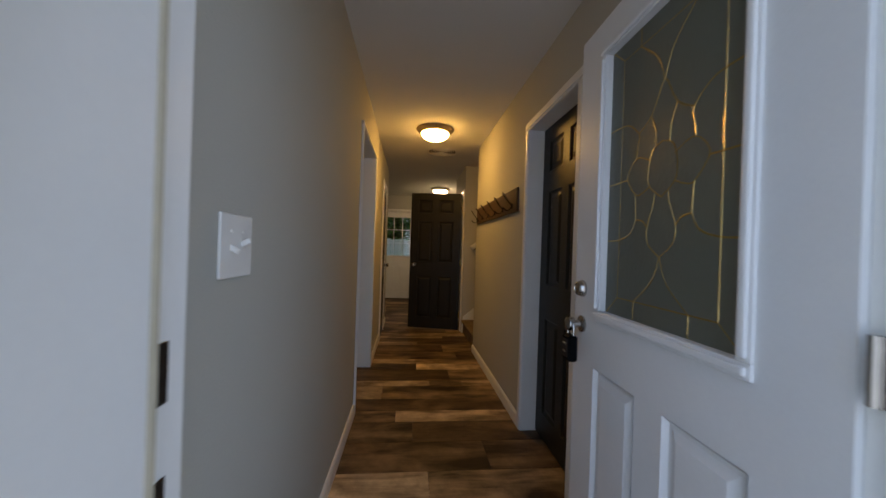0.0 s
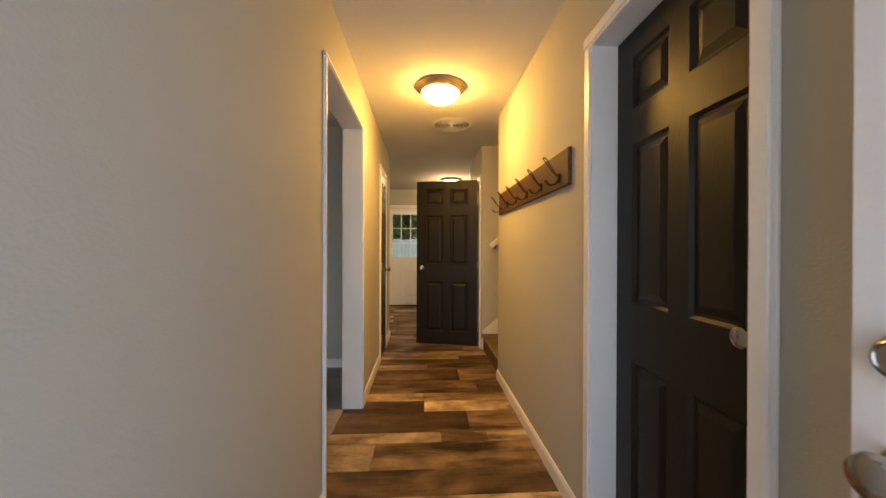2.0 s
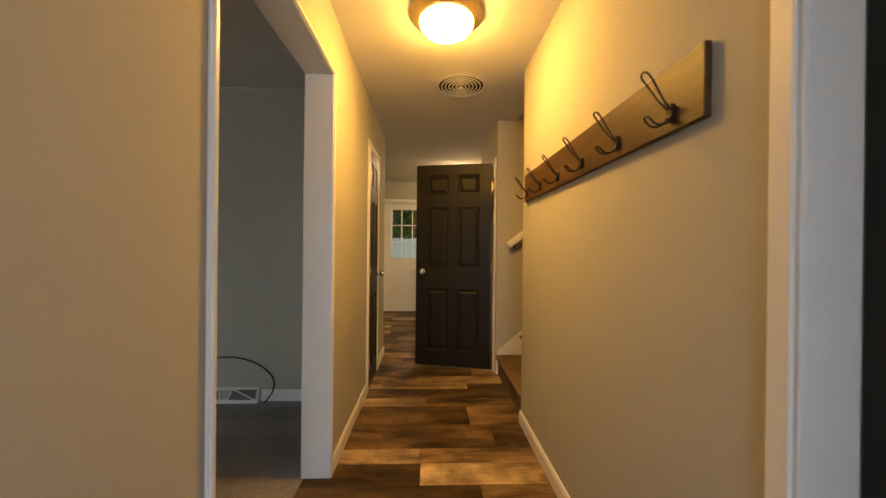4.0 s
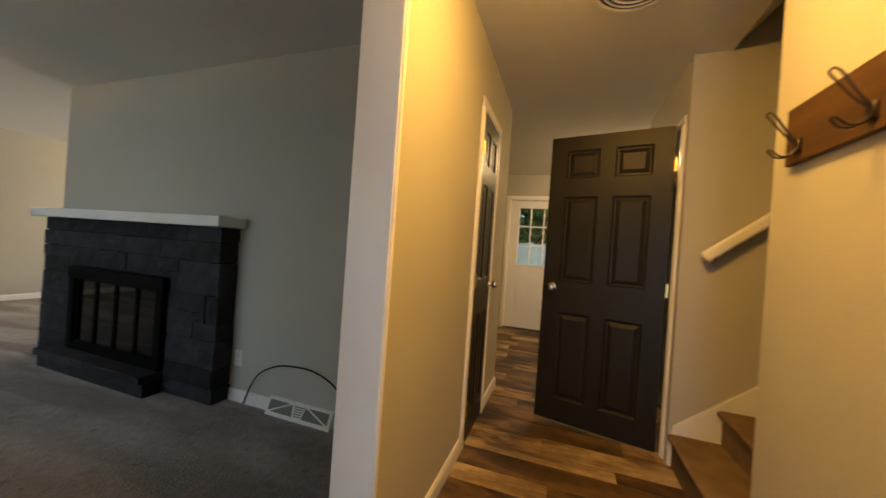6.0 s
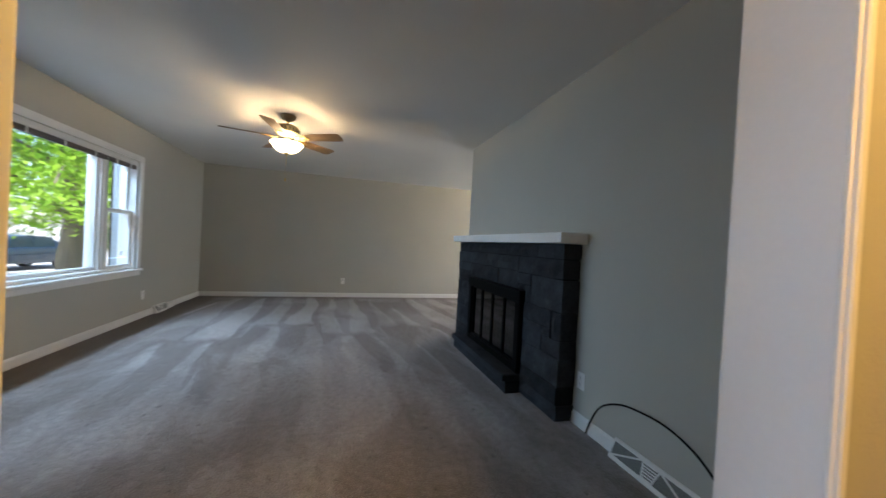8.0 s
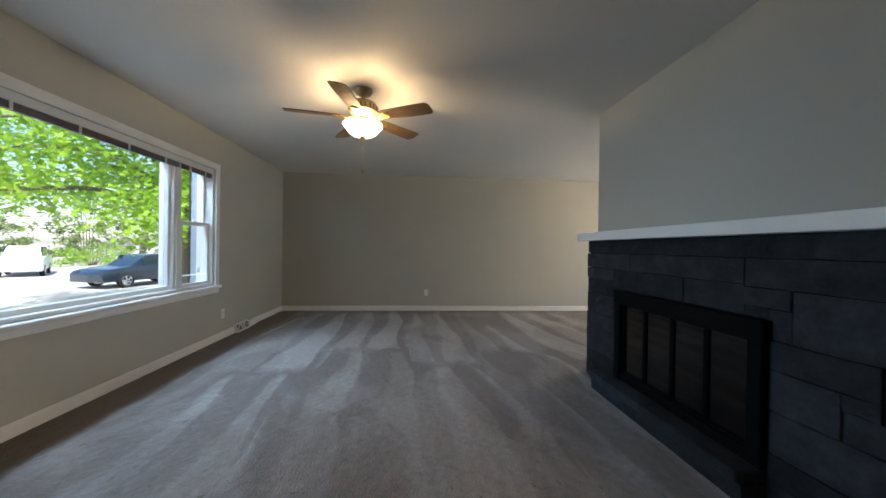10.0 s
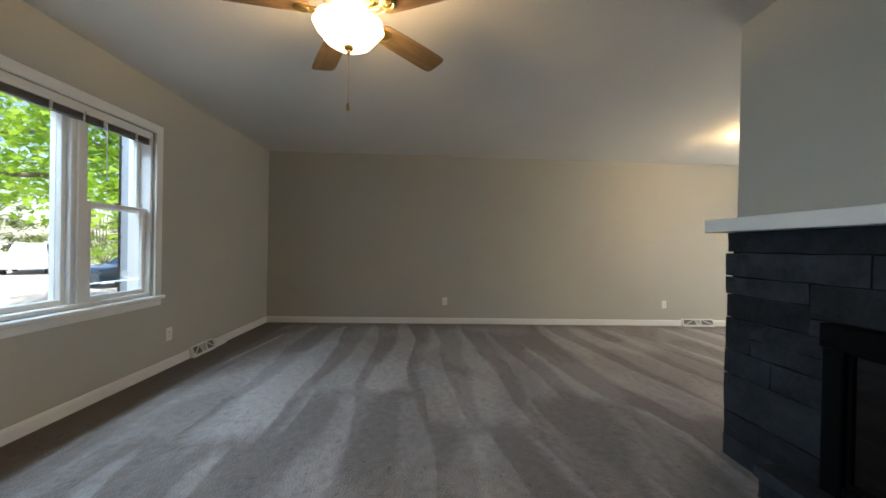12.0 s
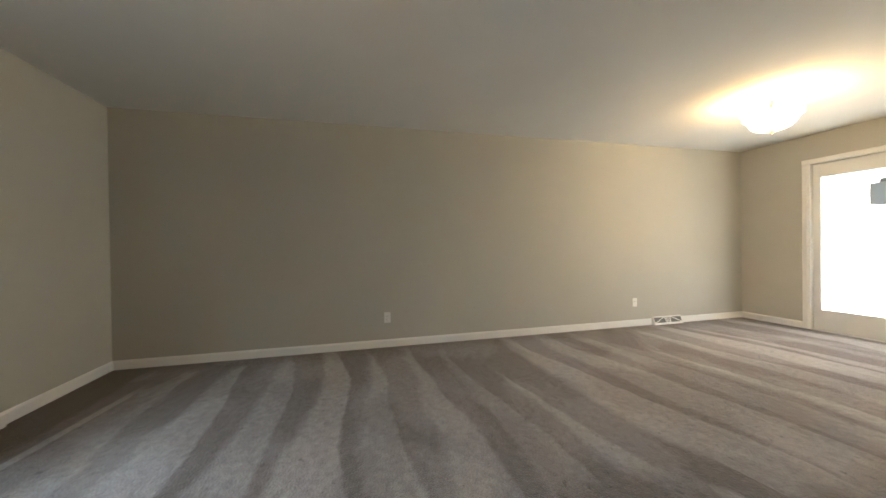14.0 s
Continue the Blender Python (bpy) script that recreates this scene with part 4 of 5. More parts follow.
# hearth
HX = [-3.505, -3.05, -2.6, -2.185]
for a, b in zip(HX, HX[1:]):
    part("hearth_stone", stone((a + 0.003, 4.47, 0.0), (b - 0.003, FY + 0.004, 0.095), rng, 0.008), M_STONE, fp)
for a, b in zip(HX[:1] + [-2.85], [-2.85] + HX[-1:]):
    part("hearth_slab", boxes(((a + 0.002, 4.452, 0.097), (b - 0.002, FY + 0.012, 0.152)), bevel=0.006), M_STONE, fp)
# firebox with folding glass doors
part("firebox", boxes(((BX0, FIRE - 0.01, BZ0), (BX1, FIRE - 0.004, BZ1)), ((BX0 - 0.002, FY + 0.02, BZ0 + 0.001), (BX0 + 0.01, FIRE, BZ1)), ((BX1 - 0.01, FY + 0.02, BZ0 + 0.001), (BX1 + 0.002, FIRE, BZ1))), M_SOOT_SHADE, fp, "sooty black firebox")
fr = part("door_frame", boxes(((BX0 - 0.012, FY - 0.035, BZ0 + 0.004), (BX0 + 0.06, FY + 0.03, BZ1)), ((BX1 - 0.06, FY - 0.035, BZ0 + 0.004), (BX1 + 0.012, FY + 0.03, BZ1)),
                        ((BX0 - 0.02, FY - 0.04, BZ1 - 0.085), (BX1 + 0.02, FY + 0.03, BZ1 + 0.012)), ((BX0 + 0.06, FY - 0.03, BZ0 + 0.004), (BX1 - 0.06, FY + 0.03, BZ0 + 0.06)), bevel=0.004), M_BLACK, fp, "black metal surround")
px = [BX0 + 0.06 + (BX1 - BX0 - 0.12) * k / 4 for k in range(5)]
for k in range(4):
    a, b, z0, z1 = px[k] + 0.002, px[k + 1] - 0.002, BZ0 + 0.062, BZ1 - 0.087
    leaf = part("glass_door", boxes(((a, FY - 0.012, z0), (a + 0.012, FY + 0.008, z1)), ((b - 0.012, FY - 0.012, z0), (b, FY + 0.008, z1)), ((a + 0.012, FY - 0.012, z0), (b - 0.012, FY + 0.008, z0 + 0.012)), ((a + 0.012, FY - 0.012, z1 - 0.012), (b - 0.012, FY + 0.008, z1))), M_BLACK, fp, "black framed glass leaf")
    part("pane", boxes(((a + 0.012, FY - 0.002, z0 + 0.012), (b - 0.012, FY + 0.002, z1 - 0.012))), M_SMOKED, leaf)
mt = thing("mantel_shelf", pose(-2.79, 4.65, 1.262), "white painted wooden mantel shelf on the stone surround", "mantel shelf")
part("board", boxes(((-1.125, -0.108, -0.036), (1.145, 0.106, 0.036)), bevel=0.004), M_TRIM, mt)

# ---- stairs ----
stairs = thing("stairs", pose(0, 0, 0), "narrow staircase covered in brown carpet", "stairs")
RISE, RUN = 0.188, 0.235
for k in range(8):
    x0 = 1.165 + RUN * k
    sb = prism([(x0 + 0.012, 0 if k == 0 else RISE * k - 0.02), (x0 + 0.012, RISE * (k + 1) - 0.04), (x0 - 0.012, RISE * (k + 1) - 0.03), (x0 - 0.016, RISE * (k + 1) - 0.012), (x0 - 0.004, RISE * (k + 1)), (x0 + RUN + 0.012, RISE * (k + 1)), (x0 + RUN + 0.012, 0 if k == 0 else RISE * k - 0.02)], "y", 4.381, 5.283)
    part("step", sb, M_STAIR, stairs, "brown carpeted step")
sk = prism([(1.157, 0), (1.157, 0.10), (1.18, 0.235), (1.165 + RUN * 7, 0.235 + RISE * 7), (1.165 + RUN * 7, 0)], "y", 5.284, 5.2995)
part("skirt_board", sk, M_TRIM, stairs, "white painted stair skirt")
hr = thing("handrail", pose(1.25, 5.3, 1.235), "cream painted wooden handrail on the stair wall", "handrail")
rail = bmesh.new()
box(rail, (0, -0.085, -0.03), (1.9, -0.045, 0.03), 0.012, 2)
part("rail", rail, M_TRIM, hr).matrix_basis = pose(0, 0, 0, 0, -math.degrees(math.atan2(RISE, RUN)), 0)
for d in (0.08, 1.2):
    c, s = math.cos(math.atan2(RISE, RUN)) * d, math.sin(math.atan2(RISE, RUN)) * d
    part("bracket", tube(curve_through([(c, -0.001, s - 0.07), (c, -0.04, s - 0.07), (c, -0.065, s - 0.03)]), 0.007, 8), M_NICKEL, hr, "metal rail bracket")

# ---- front window ----
def window_unit():
    x0, x1, z0, z1 = WIN
    root = tagged(new("window_1"), "wide white window of a fixed pane between two sash windows", "window", kind="structure")
    yo, yi = 0.48, 0.66
    part("window_frame", boxes(((x0, yo, z0), (x0 + 0.02, yi, z1)), ((x1 - 0.02, yo, z0), (x1, yi, z1)), ((x0 + 0.02, yo, z1 - 0.035), (x1 - 0.02, yi, z1)), ((x0 + 0.02, yo, z0), (x1 - 0.02, yi, z0 + 0.03)), bevel=0.003), M_TRIM, root)
    mull = [(-4.455, -4.345), (-2.38, -2.27)]
    for a, b in mull:
        bm = boxes(((a, yo + 0.01, z0 + 0.03), (b, yi - 0.03, z1 - 0.035)), bevel=0.004)
        box(bm, (a + 0.03, yi - 0.032, z0 + 0.03), (b - 0.03, yi - 0.015, z1 - 0.035), 0.003)
        part("mullion", bm, M_TRIM, root)
    # fixed pane
    a, b = mull[0][1], mull[1][0]
    part("sash", boxes(((a, 0.53, z0 + 0.03), (a + 0.03, 0.6, z1 - 0.035)), ((b - 0.03, 0.53, z0 + 0.03), (b, 0.6, z1 - 0.035)), ((a + 0.03, 0.53, z0 + 0.03), (b - 0.03, 0.6, z0 + 0.065)), ((a + 0.03, 0.53, z1 - 0.07), (b - 0.03, 0.6, z1 - 0.035)), bevel=0.003), M_TRIM, root)
    panes = [part("pane", boxes(((a + 0.03, 0.56, z0 + 0.065), (b - 0.03, 0.566, z1 - 0.07))), M_GLASS, root)]
    # sash windows
    for a, b in ((x0 + 0.02, mull[0][0]), (mull[1][1], x1 - 0.02)):
        mid = 1.365
        for lo, hi, y0, y1 in ((z0 + 0.03, mid + 0.02, 0.585, 0.625), (mid - 0.02, z1 - 0.035, 0.535, 0.575)):
            s = 0.032
            sash = part("sash", boxes(((a, y0, lo), (a + s, y1, hi)), ((b - s, y0, lo), (b, y1, hi)), ((a + s, y0, lo), (b - s, y1, lo + s)), ((a + s, y0, hi - s), (b - s, y1, hi)), bevel=0.003), M_TRIM, root)
            panes.append(part("pane", boxes(((a + s, y0 + 0.016, lo + s), (b - s, y0 + 0.021, hi - s))), M_GLASS, sash))
        part("sash_lock", boxes((((a + b) / 2 - 0.03, 0.6, mid + 0.02), ((a + b) / 2 + 0.03, 0.622, mid + 0.032)), bevel=0.003), M_NICKEL, root)
    for p in panes:
        p.visible_shadow = False
    # casing, stool and apron
    w = 0.07
    part("casing_board", boxes(((x0 - w, FRONT, z0), (x0, FRONT + 0.018, z1)), bevel=0.004), M_TRIM, root)
    part("casing_board", boxes(((x1, FRONT, z0), (x1 + w, FRONT + 0.018, z1)), bevel=0.004), M_TRIM, root)
    part("casing_board", boxes(((x0 - w, FRONT, z1), (x1 + w, FRONT + 0.018, z1 + w)), bevel=0.004), M_TRIM, root)
    part("window_sill", boxes(((x0 - w - 0.012, 0.655, z0 - 0.03), (x1 + w + 0.012, FRONT + 0.045, z0)), bevel=0.006), M_TRIM, root, "white painted stool board")
    part("apron", boxes(((x0 - w, FRONT, z0 - 0.085), (x1 + w, FRONT + 0.016, z0 - 0.03)), bevel=0.004), M_TRIM, root)
    # storm frame outside, its shade put into the grey colour, with its dark track
    part("storm_frame", boxes(((x0 - 0.05, 0.40, z0 - 0.03), (x0 - 0.008, 0.474, z1 + 0.05)), ((x1 + 0.008, 0.40, z0 - 0.03), (x1 + 0.05, 0.474, z1 + 0.05)), bevel=0.003), M_STORM_SHADED, root, "white painted storm frame, greyed for the shade it stands in")
    trk = boxes(((x0 - 0.024, 0.38, z0), (x0 - 0.009, 0.399, z1 + 0.02)))
    for k in range(10):
        box(trk, (x0 - 0.012, 0.396, z0 + 0.1 + 0.125 * k), (x0 - 0.003, 0.41, z0 + 0.112 + 0.125 * k))
    part("storm_track", trk, M_BRONZE, root, "dark storm window track")
    return root


window_unit()

M_SLAT = material("taupe_blind_slats", (0.17, 0.15, 0.135), 0.5, vary=0.1, scale=30, bump=0.02)


def raised_blind(x0, x1, wand_x=None):
    """A mini blind drawn right up: head rail, stacked slats, bottom rail, clips."""
    root = thing("window_blind", pose(x0, 0.64, 1.98), "taupe mini blind drawn up under the window head", "window blind", "window blinds")
    w = x1 - x0
    part("head_rail", boxes(((0, -0.02, -0.022), (w, 0.02, 0.0)), bevel=0.002), M_PLASTIC, root, "white metal head rail")
    for k in range(9):
        part("slat", boxes(((0.005, -0.0125, -0.0265 - 0.0042 * k), (w - 0.005, 0.0125, -0.0242 - 0.0042 * k))), M_SLAT, root)
    part("bottom_rail", boxes(((0.003, -0.013, -0.073), (w - 0.003, 0.013, -0.062)), bevel=0.002), M_SLAT, root)
    n = max(2, round(w / 0.42))
    for k in range(n):
        x = w * (k + 0.5) / n
        part("clip", boxes(((x - 0.008, 0.0131, -0.074), (x + 0.008, 0.0215, 0.001)), bevel=0.001), M_PLASTIC, root, "clear plastic clip")
    if wand_x:
        part("wand", tube([(wand_x - x0, 0.017, -0.03), (wand_x - x0, 0.02, -0.45)], 0.004, 8), M_PLASTIC, root, "slim white tilt wand")
    return root


raised_blind(-4.94, -4.41, -4.56)
raised_blind(-4.40, -2.33)
raised_blind(-2.32, -1.785)


# ---- kitchen back door with nine lights ----
kd = thing("door_kitchen", pose(-0.34, 8.51, 0.014), "closed white back door with nine window lights", "door", kind="structure")
KW, KH, KT = 0.85, 2.025, 0.044
kx0, kx1, kz0, kz1 = 0.125, 0.725, 0.985, 1.925
kb = bmesh.new()
for a, b in (((0, 0), (KW, 0.16)), ((0, 0.16), (0.125, 0.77)), ((0.385, 0.16), (0.465, 0.77)), ((0.725, 0.16), (KW, 0.77)), ((0, 0.77), (KW, kz0)), ((0, kz0), (kx0, kz1)), ((kx1, kz0), (KW, kz1)), ((0, kz1), (KW, KH))):
    box(kb, (a[0], -KT / 2, a[1]), (b[0], KT / 2, b[1]))
part("door_slab", kb, M_WHITE_DOOR, kd)
for c0, c1 in ((0.125, 0.385), (0.465, 0.725)):
    part("door_panel", boxes(((c0, -KT / 2 + 0.012, 0.16), (c1, KT / 2 - 0.012, 0.77)), ((c0 + 0.03, -KT / 2 + 0.003, 0.19), (c1 - 0.03, KT / 2 - 0.003, 0.74)), bevel=0.004), M_WHITE_DOOR, kd)
for k in range(4):
    x = kx0 + (kx1 - kx0) * k / 3
    z = kz0 + (kz1 - kz0) * k / 3
    e = 0.009 if k in (1, 2) else 0.02
    part("muntin", boxes(((x - e, -KT / 2 - 0.006, kz0 - 0.02), (x + e, KT / 2 + 0.006, kz1 + 0.02)), bevel=0.003), M_WHITE_DOOR, kd)
    part("muntin", boxes(((kx0 - 0.02, -KT / 2 - 0.0045, z - e), (kx1 + 0.02, KT / 2 + 0.0045, z + e)), bevel=0.003), M_WHITE_DOOR, kd)
for i in range(3):
    for j in range(3):
        p = part("pane", boxes(((kx0 + 0.2 * i + 0.012, -0.003, kz0 + 0.3133 * j + 0.012), (kx0 + 0.2 * (i + 1) - 0.012, 0.003, kz0 + 0.3133 * (j + 1) - 0.012))), M_GLASS, kd)
        p.visible_shadow = False
knob(kd, 0.78, -KT / 2, 0.92, -1)
tagged(part("door_sweep", boxes(((-0.34, 8.46, 0.0), (0.51, 8.55, 0.014))), M_BRONZE), "dark metal sill under the back door", "threshold", kind="structure")

# ---- dining room patio doors ----
M_FROST = glass("frosted_white_glass", (0.97, 0.98, 1.0), 0.7)
pd = tagged(new("door_patio"), "white framed glass patio doors with frosted panes", "patio door", kind="structure")
for x0, x1 in ((-6.204, -5.472), (-5.468, -4.736)):
    z0, z1, s = 0.004, 2.066, 0.066
    leaf = part("door_leaf", boxes(((x0, 8.475, z0), (x0 + s, 8.52, z1)), ((x1 - s, 8.475, z0), (x1, 8.52, z1)), ((x0 + s, 8.475, z0), (x1 - s, 8.52, 0.25)), ((x0 + s, 8.475, 1.909), (x1 - s, 8.52, z1)), bevel=0.004), M_TRIM, pd)
    part("glazing_bead", boxes(((x0 + s, 8.468, 0.25), (x0 + s + 0.012, 8.48, 1.909)), ((x1 - s - 0.012, 8.468, 0.25), (x1 - s, 8.48, 1.909)), ((x0 + s, 8.468, 0.25), (x1 - s, 8.48, 0.262)), ((x0 + s, 8.468, 1.897), (x1 - s, 8.48, 1.909)), bevel=0.002), M_TRIM, leaf)
    p = part("pane", boxes(((x0 + s, 8.493, 0.25), (x1 - s, 8.499, 1.909))), M_FROST, leaf)
    p.visible_shadow = False
tagged(part("sill_patio", boxes(((-6.206, BACK + 0.001, -0.1), (-4.734, 8.6, 0.003))), M_TRIM), "white painted patio door sill", "door sill", kind="structure")
M_GREYCARD = material("grey_card", (0.3, 0.33, 0.37), 0.6)
tagged(part("door_card", boxes(((-5.63, 8.46, 1.56), (-5.52, 8.467, 1.788)), bevel=0.002), M_GREYCARD), "grey card fixed to the patio door", "card")

# ---- key box on the front door knob ----
kbx = thing("key_box", pose(0.985, 1.569, 0.946), "black key lock box hanging from the front door knob", "lock box")
part("body", boxes(((-0.024, -0.032, -0.132), (0.012, 0.03, -0.035)), bevel=0.007), M_BLACK, kbx)
part("dial_plate", boxes(((-0.0265, -0.021, -0.118), (-0.0235, 0.019, -0.05)), bevel=0.002), M_BRONZE, kbx)
for z in (-0.067, -0.096):
    part("dial", boxes(((-0.029, -0.01, z - 0.004), (-0.026, 0.012, z + 0.004)), bevel=0.001), M_NICKEL, kbx)
part("shackle", tube(curve_through([(-0.004, -0.022, -0.045), (-0.004, -0.024, -0.01), (-0.004, -0.015, 0.012), (-0.004, 0.0, 0.019), (-0.004, 0.015, 0.012), (-0.004, 0.022, -0.01), (-0.004, 0.02, -0.045)]), 0.004, 8), M_NICKEL, kbx, "steel shackle")

# ---- outdoors ----
GROUND = -0.8
M_GROUND = material("sunlit_pale_concrete", (0.42, 0.4, 0.36), 0.9, vary=0.12, scale=0.8, fine=30, bump=0.2)
M_GRASS = material("lawn", (0.09, 0.14, 0.03), 0.9, vary=0.35, scale=2, fine=80, bump=0.6)
tagged(part("ground", boxes(((-400, -400, GROUND - 0.2), (400, 400, GROUND))), M_GROUND), "pale sunlit concrete drive and street", "ground", kind="structure")
tagged(part("ground_yard", boxes(((-30, 8.62, GROUND), (30, 60, -0.25))), M_GRASS), "green back lawn", "lawn", kind="structure")
tagged(part("porch", boxes(((-0.6, -1.4, GROUND), (1.9, 0.579, -0.06)), bevel=0.01), M_GROUND), "concrete porch slab before the front door", "porch", kind="structure")
tagged(part("foundation", boxes(((-7.15, 0.45, GROUND), (2.6, 8.6, -0.11))), M_GROUND), "plain concrete house foundation", "foundation", kind="structure")


def leaf_material(name, base, second, translucent=0.35):
    m = bpy.data.materials.new(name)
    m.use_nodes = True
    n, l = m.node_tree.nodes, m.node_tree.links
    b, out = n["Principled BSDF"], n["Material Output"]
    b.inputs["Roughness"].default_value = 0.55
    geo, ramp = n.new("ShaderNodeNewGeometry"), n.new("ShaderNodeValToRGB")
    ramp.color_ramp.elements[0].color, ramp.color_ramp.elements[1].color = (*second, 1), (*base, 1)
    l.new(geo.outputs["Random Per Island"], ramp.inputs["Fac"])
    l.new(ramp.outputs["Color"], b.inputs["Base Color"])
    tr, mix = n.new("ShaderNodeBsdfTranslucent"), n.new("ShaderNodeMixShader")
    l.new(ramp.outputs["Color"], tr.inputs["Color"])
    mix.inputs["Fac"].default_value = translucent
    l.new(b.outputs[0], mix.inputs[1])
    l.new(tr.outputs[0], mix.inputs[2])
    l.new(mix.outputs[0], out.inputs["Surface"])
    return m


def leaves(name, centres, size, mat, seed, parent, spread, shape="maple", count=26):
    """Clumps of single leaves round the given centres."""
    r = np.random.RandomState(seed)
    if shape == "maple":
        lobes = [(0, -0.12), (0.28, -0.3), (0.22, 0.0), (0.55, 0.1), (0.24, 0.28), (0.0, 0.75), (-0.24, 0.28), (-0.55, 0.1), (-0.22, 0.0), (-0.28, -0.3)]
    else:
        lobes = [(0, -0.5), (0.16, 0.0), (0, 0.6), (-0.16, 0.0)]
    base = np.array([(x, y, 0) for x, y in lobes])
    verts, faces = [], []
    for c in centres:
        for _ in range(count):
            p = np.array(c) + r.normal(0, 1, 3) * spread
            n = r.normal(0, 0.55, 3) + (0, 0, 1.0)
            n /= np.linalg.norm(n)
            u = np.cross(n, r.normal(0, 1, 3))
            u /= np.linalg.norm(u)
            v = np.cross(n, u)
            s = size * r.uniform(0.65, 1.25)
            k = len(verts)
            verts += [tuple(p + s * (b[0] * u + b[1] * v - 0.25 * b[0] * b[0] * n)) for b in base]
            faces.append(tuple(range(k, k + len(base))))
    me = bpy.data.meshes.new(name)
    me.from_pydata(verts, [], faces)
    me.materials.append(mat)
    ob = new(name, me)
    ob.parent = parent
    return ob


M_FILM = leaf_material("white_film", (0.85, 0.85, 0.85), (0.85, 0.85, 0.85), 0.8)
tagged(part("window_decal", lathe([(0, 0), (0.033, 0), (0.033, 0.001), (0, 0.001)], 8), M_FILM), "small white octagonal decal on the sash pane", "decal").matrix_basis = pose(-4.77, 0.613, 0.86, -90, 0, 0)
M_BARK = material("grey_bark", (0.2, 0.16, 0.12), 0.9, vary=0.35, scale=6, fine=40, bump=0.8, stretch=(1, 1, 0.25))
M_MAPLE = leaf_material("maple_leaf", (0.42, 0.6, 0.06), (0.22, 0.4, 0.035), 0.55)
M_PALE = leaf_material("pale_far_leaf", (0.3, 0.34, 0.12), (0.14, 0.2, 0.07))
M_EVERGREEN = leaf_material("evergreen_leaf", (0.15, 0.32, 0.07), (0.05, 0.14, 0.04), 0.3)


def limb(bm, pts, r0, r1, n=8):
    pts = curve_through(pts, 5)
    rings = []
    for i, p in enumerate(pts):
        r = r0 + (r1 - r0) * i / (len(pts) - 1)
        d = (pts[min(i + 1, len(pts) - 1)] - pts[max(i - 1, 0)]).normalized()
        u = d.cross(Vector((0.3, 0.9, 0.1))).normalized()
        v = d.cross(u)
        rings.append([bm.verts.new(p + r * (1 + 0.08 * math.sin(3 * k + i)) * (math.cos(2 * math.pi * k / n) * u + math.sin(2 * math.pi * k / n) * v)) for k in range(n)])
    for a, b in zip(rings, rings[1:]):
        for k in range(n):
            bm.faces.new((a[k], a[(k + 1) % n], b[(k + 1) % n], b[k]))


def maple(x, y):
    root = thing("maple_tree", pose(x, y, GROUND), "leafy green maple tree on the front lawn", "tree")
    r = random.Random(3)
    bm = bmesh.new()
    limb(bm, [(0, 0, -0.05), (0.05, 0.02, 1.0), (0.0, 0.05, 2.2), (0.1, 0, 3.4), (0.1, 0.1, 5.5), (0, 0.2, 7.5)], 0.36, 0.1, 12)
    smooth(part("trunk", bm, M_BARK, root, "grey furrowed trunk"))
    tips = []
    for k in range(26):
        a = 2 * math.pi * k / 26 * 3.1 + r.uniform(-0.3, 0.3)
        z = 2.6 + 4.6 * (k / 26)
        reach = r.uniform(3.6, 6.2) * (1 - 0.35 * (k / 26))
        c, s = math.cos(a), math.sin(a)
        if y + s * reach > 0.0 - 0.8:
            reach = min(reach, (-0.8 - y) / s)
        end_z = z + r.uniform(-0.7, 0.9)
        line = [(0.08 * c, 0.08 * s, z - 0.5), (reach * 0.35 * c, reach * 0.35 * s, z + 0.5), (reach * 0.7 * c, reach * 0.7 * s, z + 0.4), (reach * c, reach * s, end_z)]
        bb = bmesh.new()
        limb(bb, line, 0.09, 0.015, 6)
        smooth(part("limb", bb, M_BARK, root))
        for q in curve_through(line, 6)[5:]:
            for _ in range(2):
                tips.append((q.x + r.uniform(-0.9, 0.9), q.y + r.uniform(-0.7, 0.7), q.z + r.uniform(-1.0, 0.5)))
    tips = [t for t in tips if t[1] + y < -0.5 and t[2] > 2.05]
    leaves("crown", tips, 0.15, M_MAPLE, 4, root, (0.36, 0.36, 0.22), "maple", 40)
    return root


maple(-11.6, -3.9)


def bush(name, x, y, z, w, d, h, mat, label, seed, size=0.16, count=22, n=70, shape="blade"):
    root = thing(name, pose(x, y, z), label, "shrub")
    r = random.Random(seed)
    pts = []
    while len(pts) < n:
        p = (r.uniform(-1, 1), r.uniform(-1, 1), r.uniform(0, 1))
        if p[0] ** 2 + p[1] ** 2 + (p[2] - 0.3) ** 2 < 1:
            pts.append((p[0] * w / 2, p[1] * d / 2, 0.1 + p[2] * h))
    bm = bmesh.new()
    for k in range(5):
        limb(bm, [(0.1 * k - 0.2, 0, -0.05), (0.3 * (k - 2), 0.1, h * 0.3), (0.5 * (k - 2), 0, h * 0.8)], 0.07, 0.02, 6)
    part("stems", bm, M_BARK, root)
    leaves("crown", pts, size, mat, seed, root, (0.22, 0.22, 0.2), shape, count)
    return root


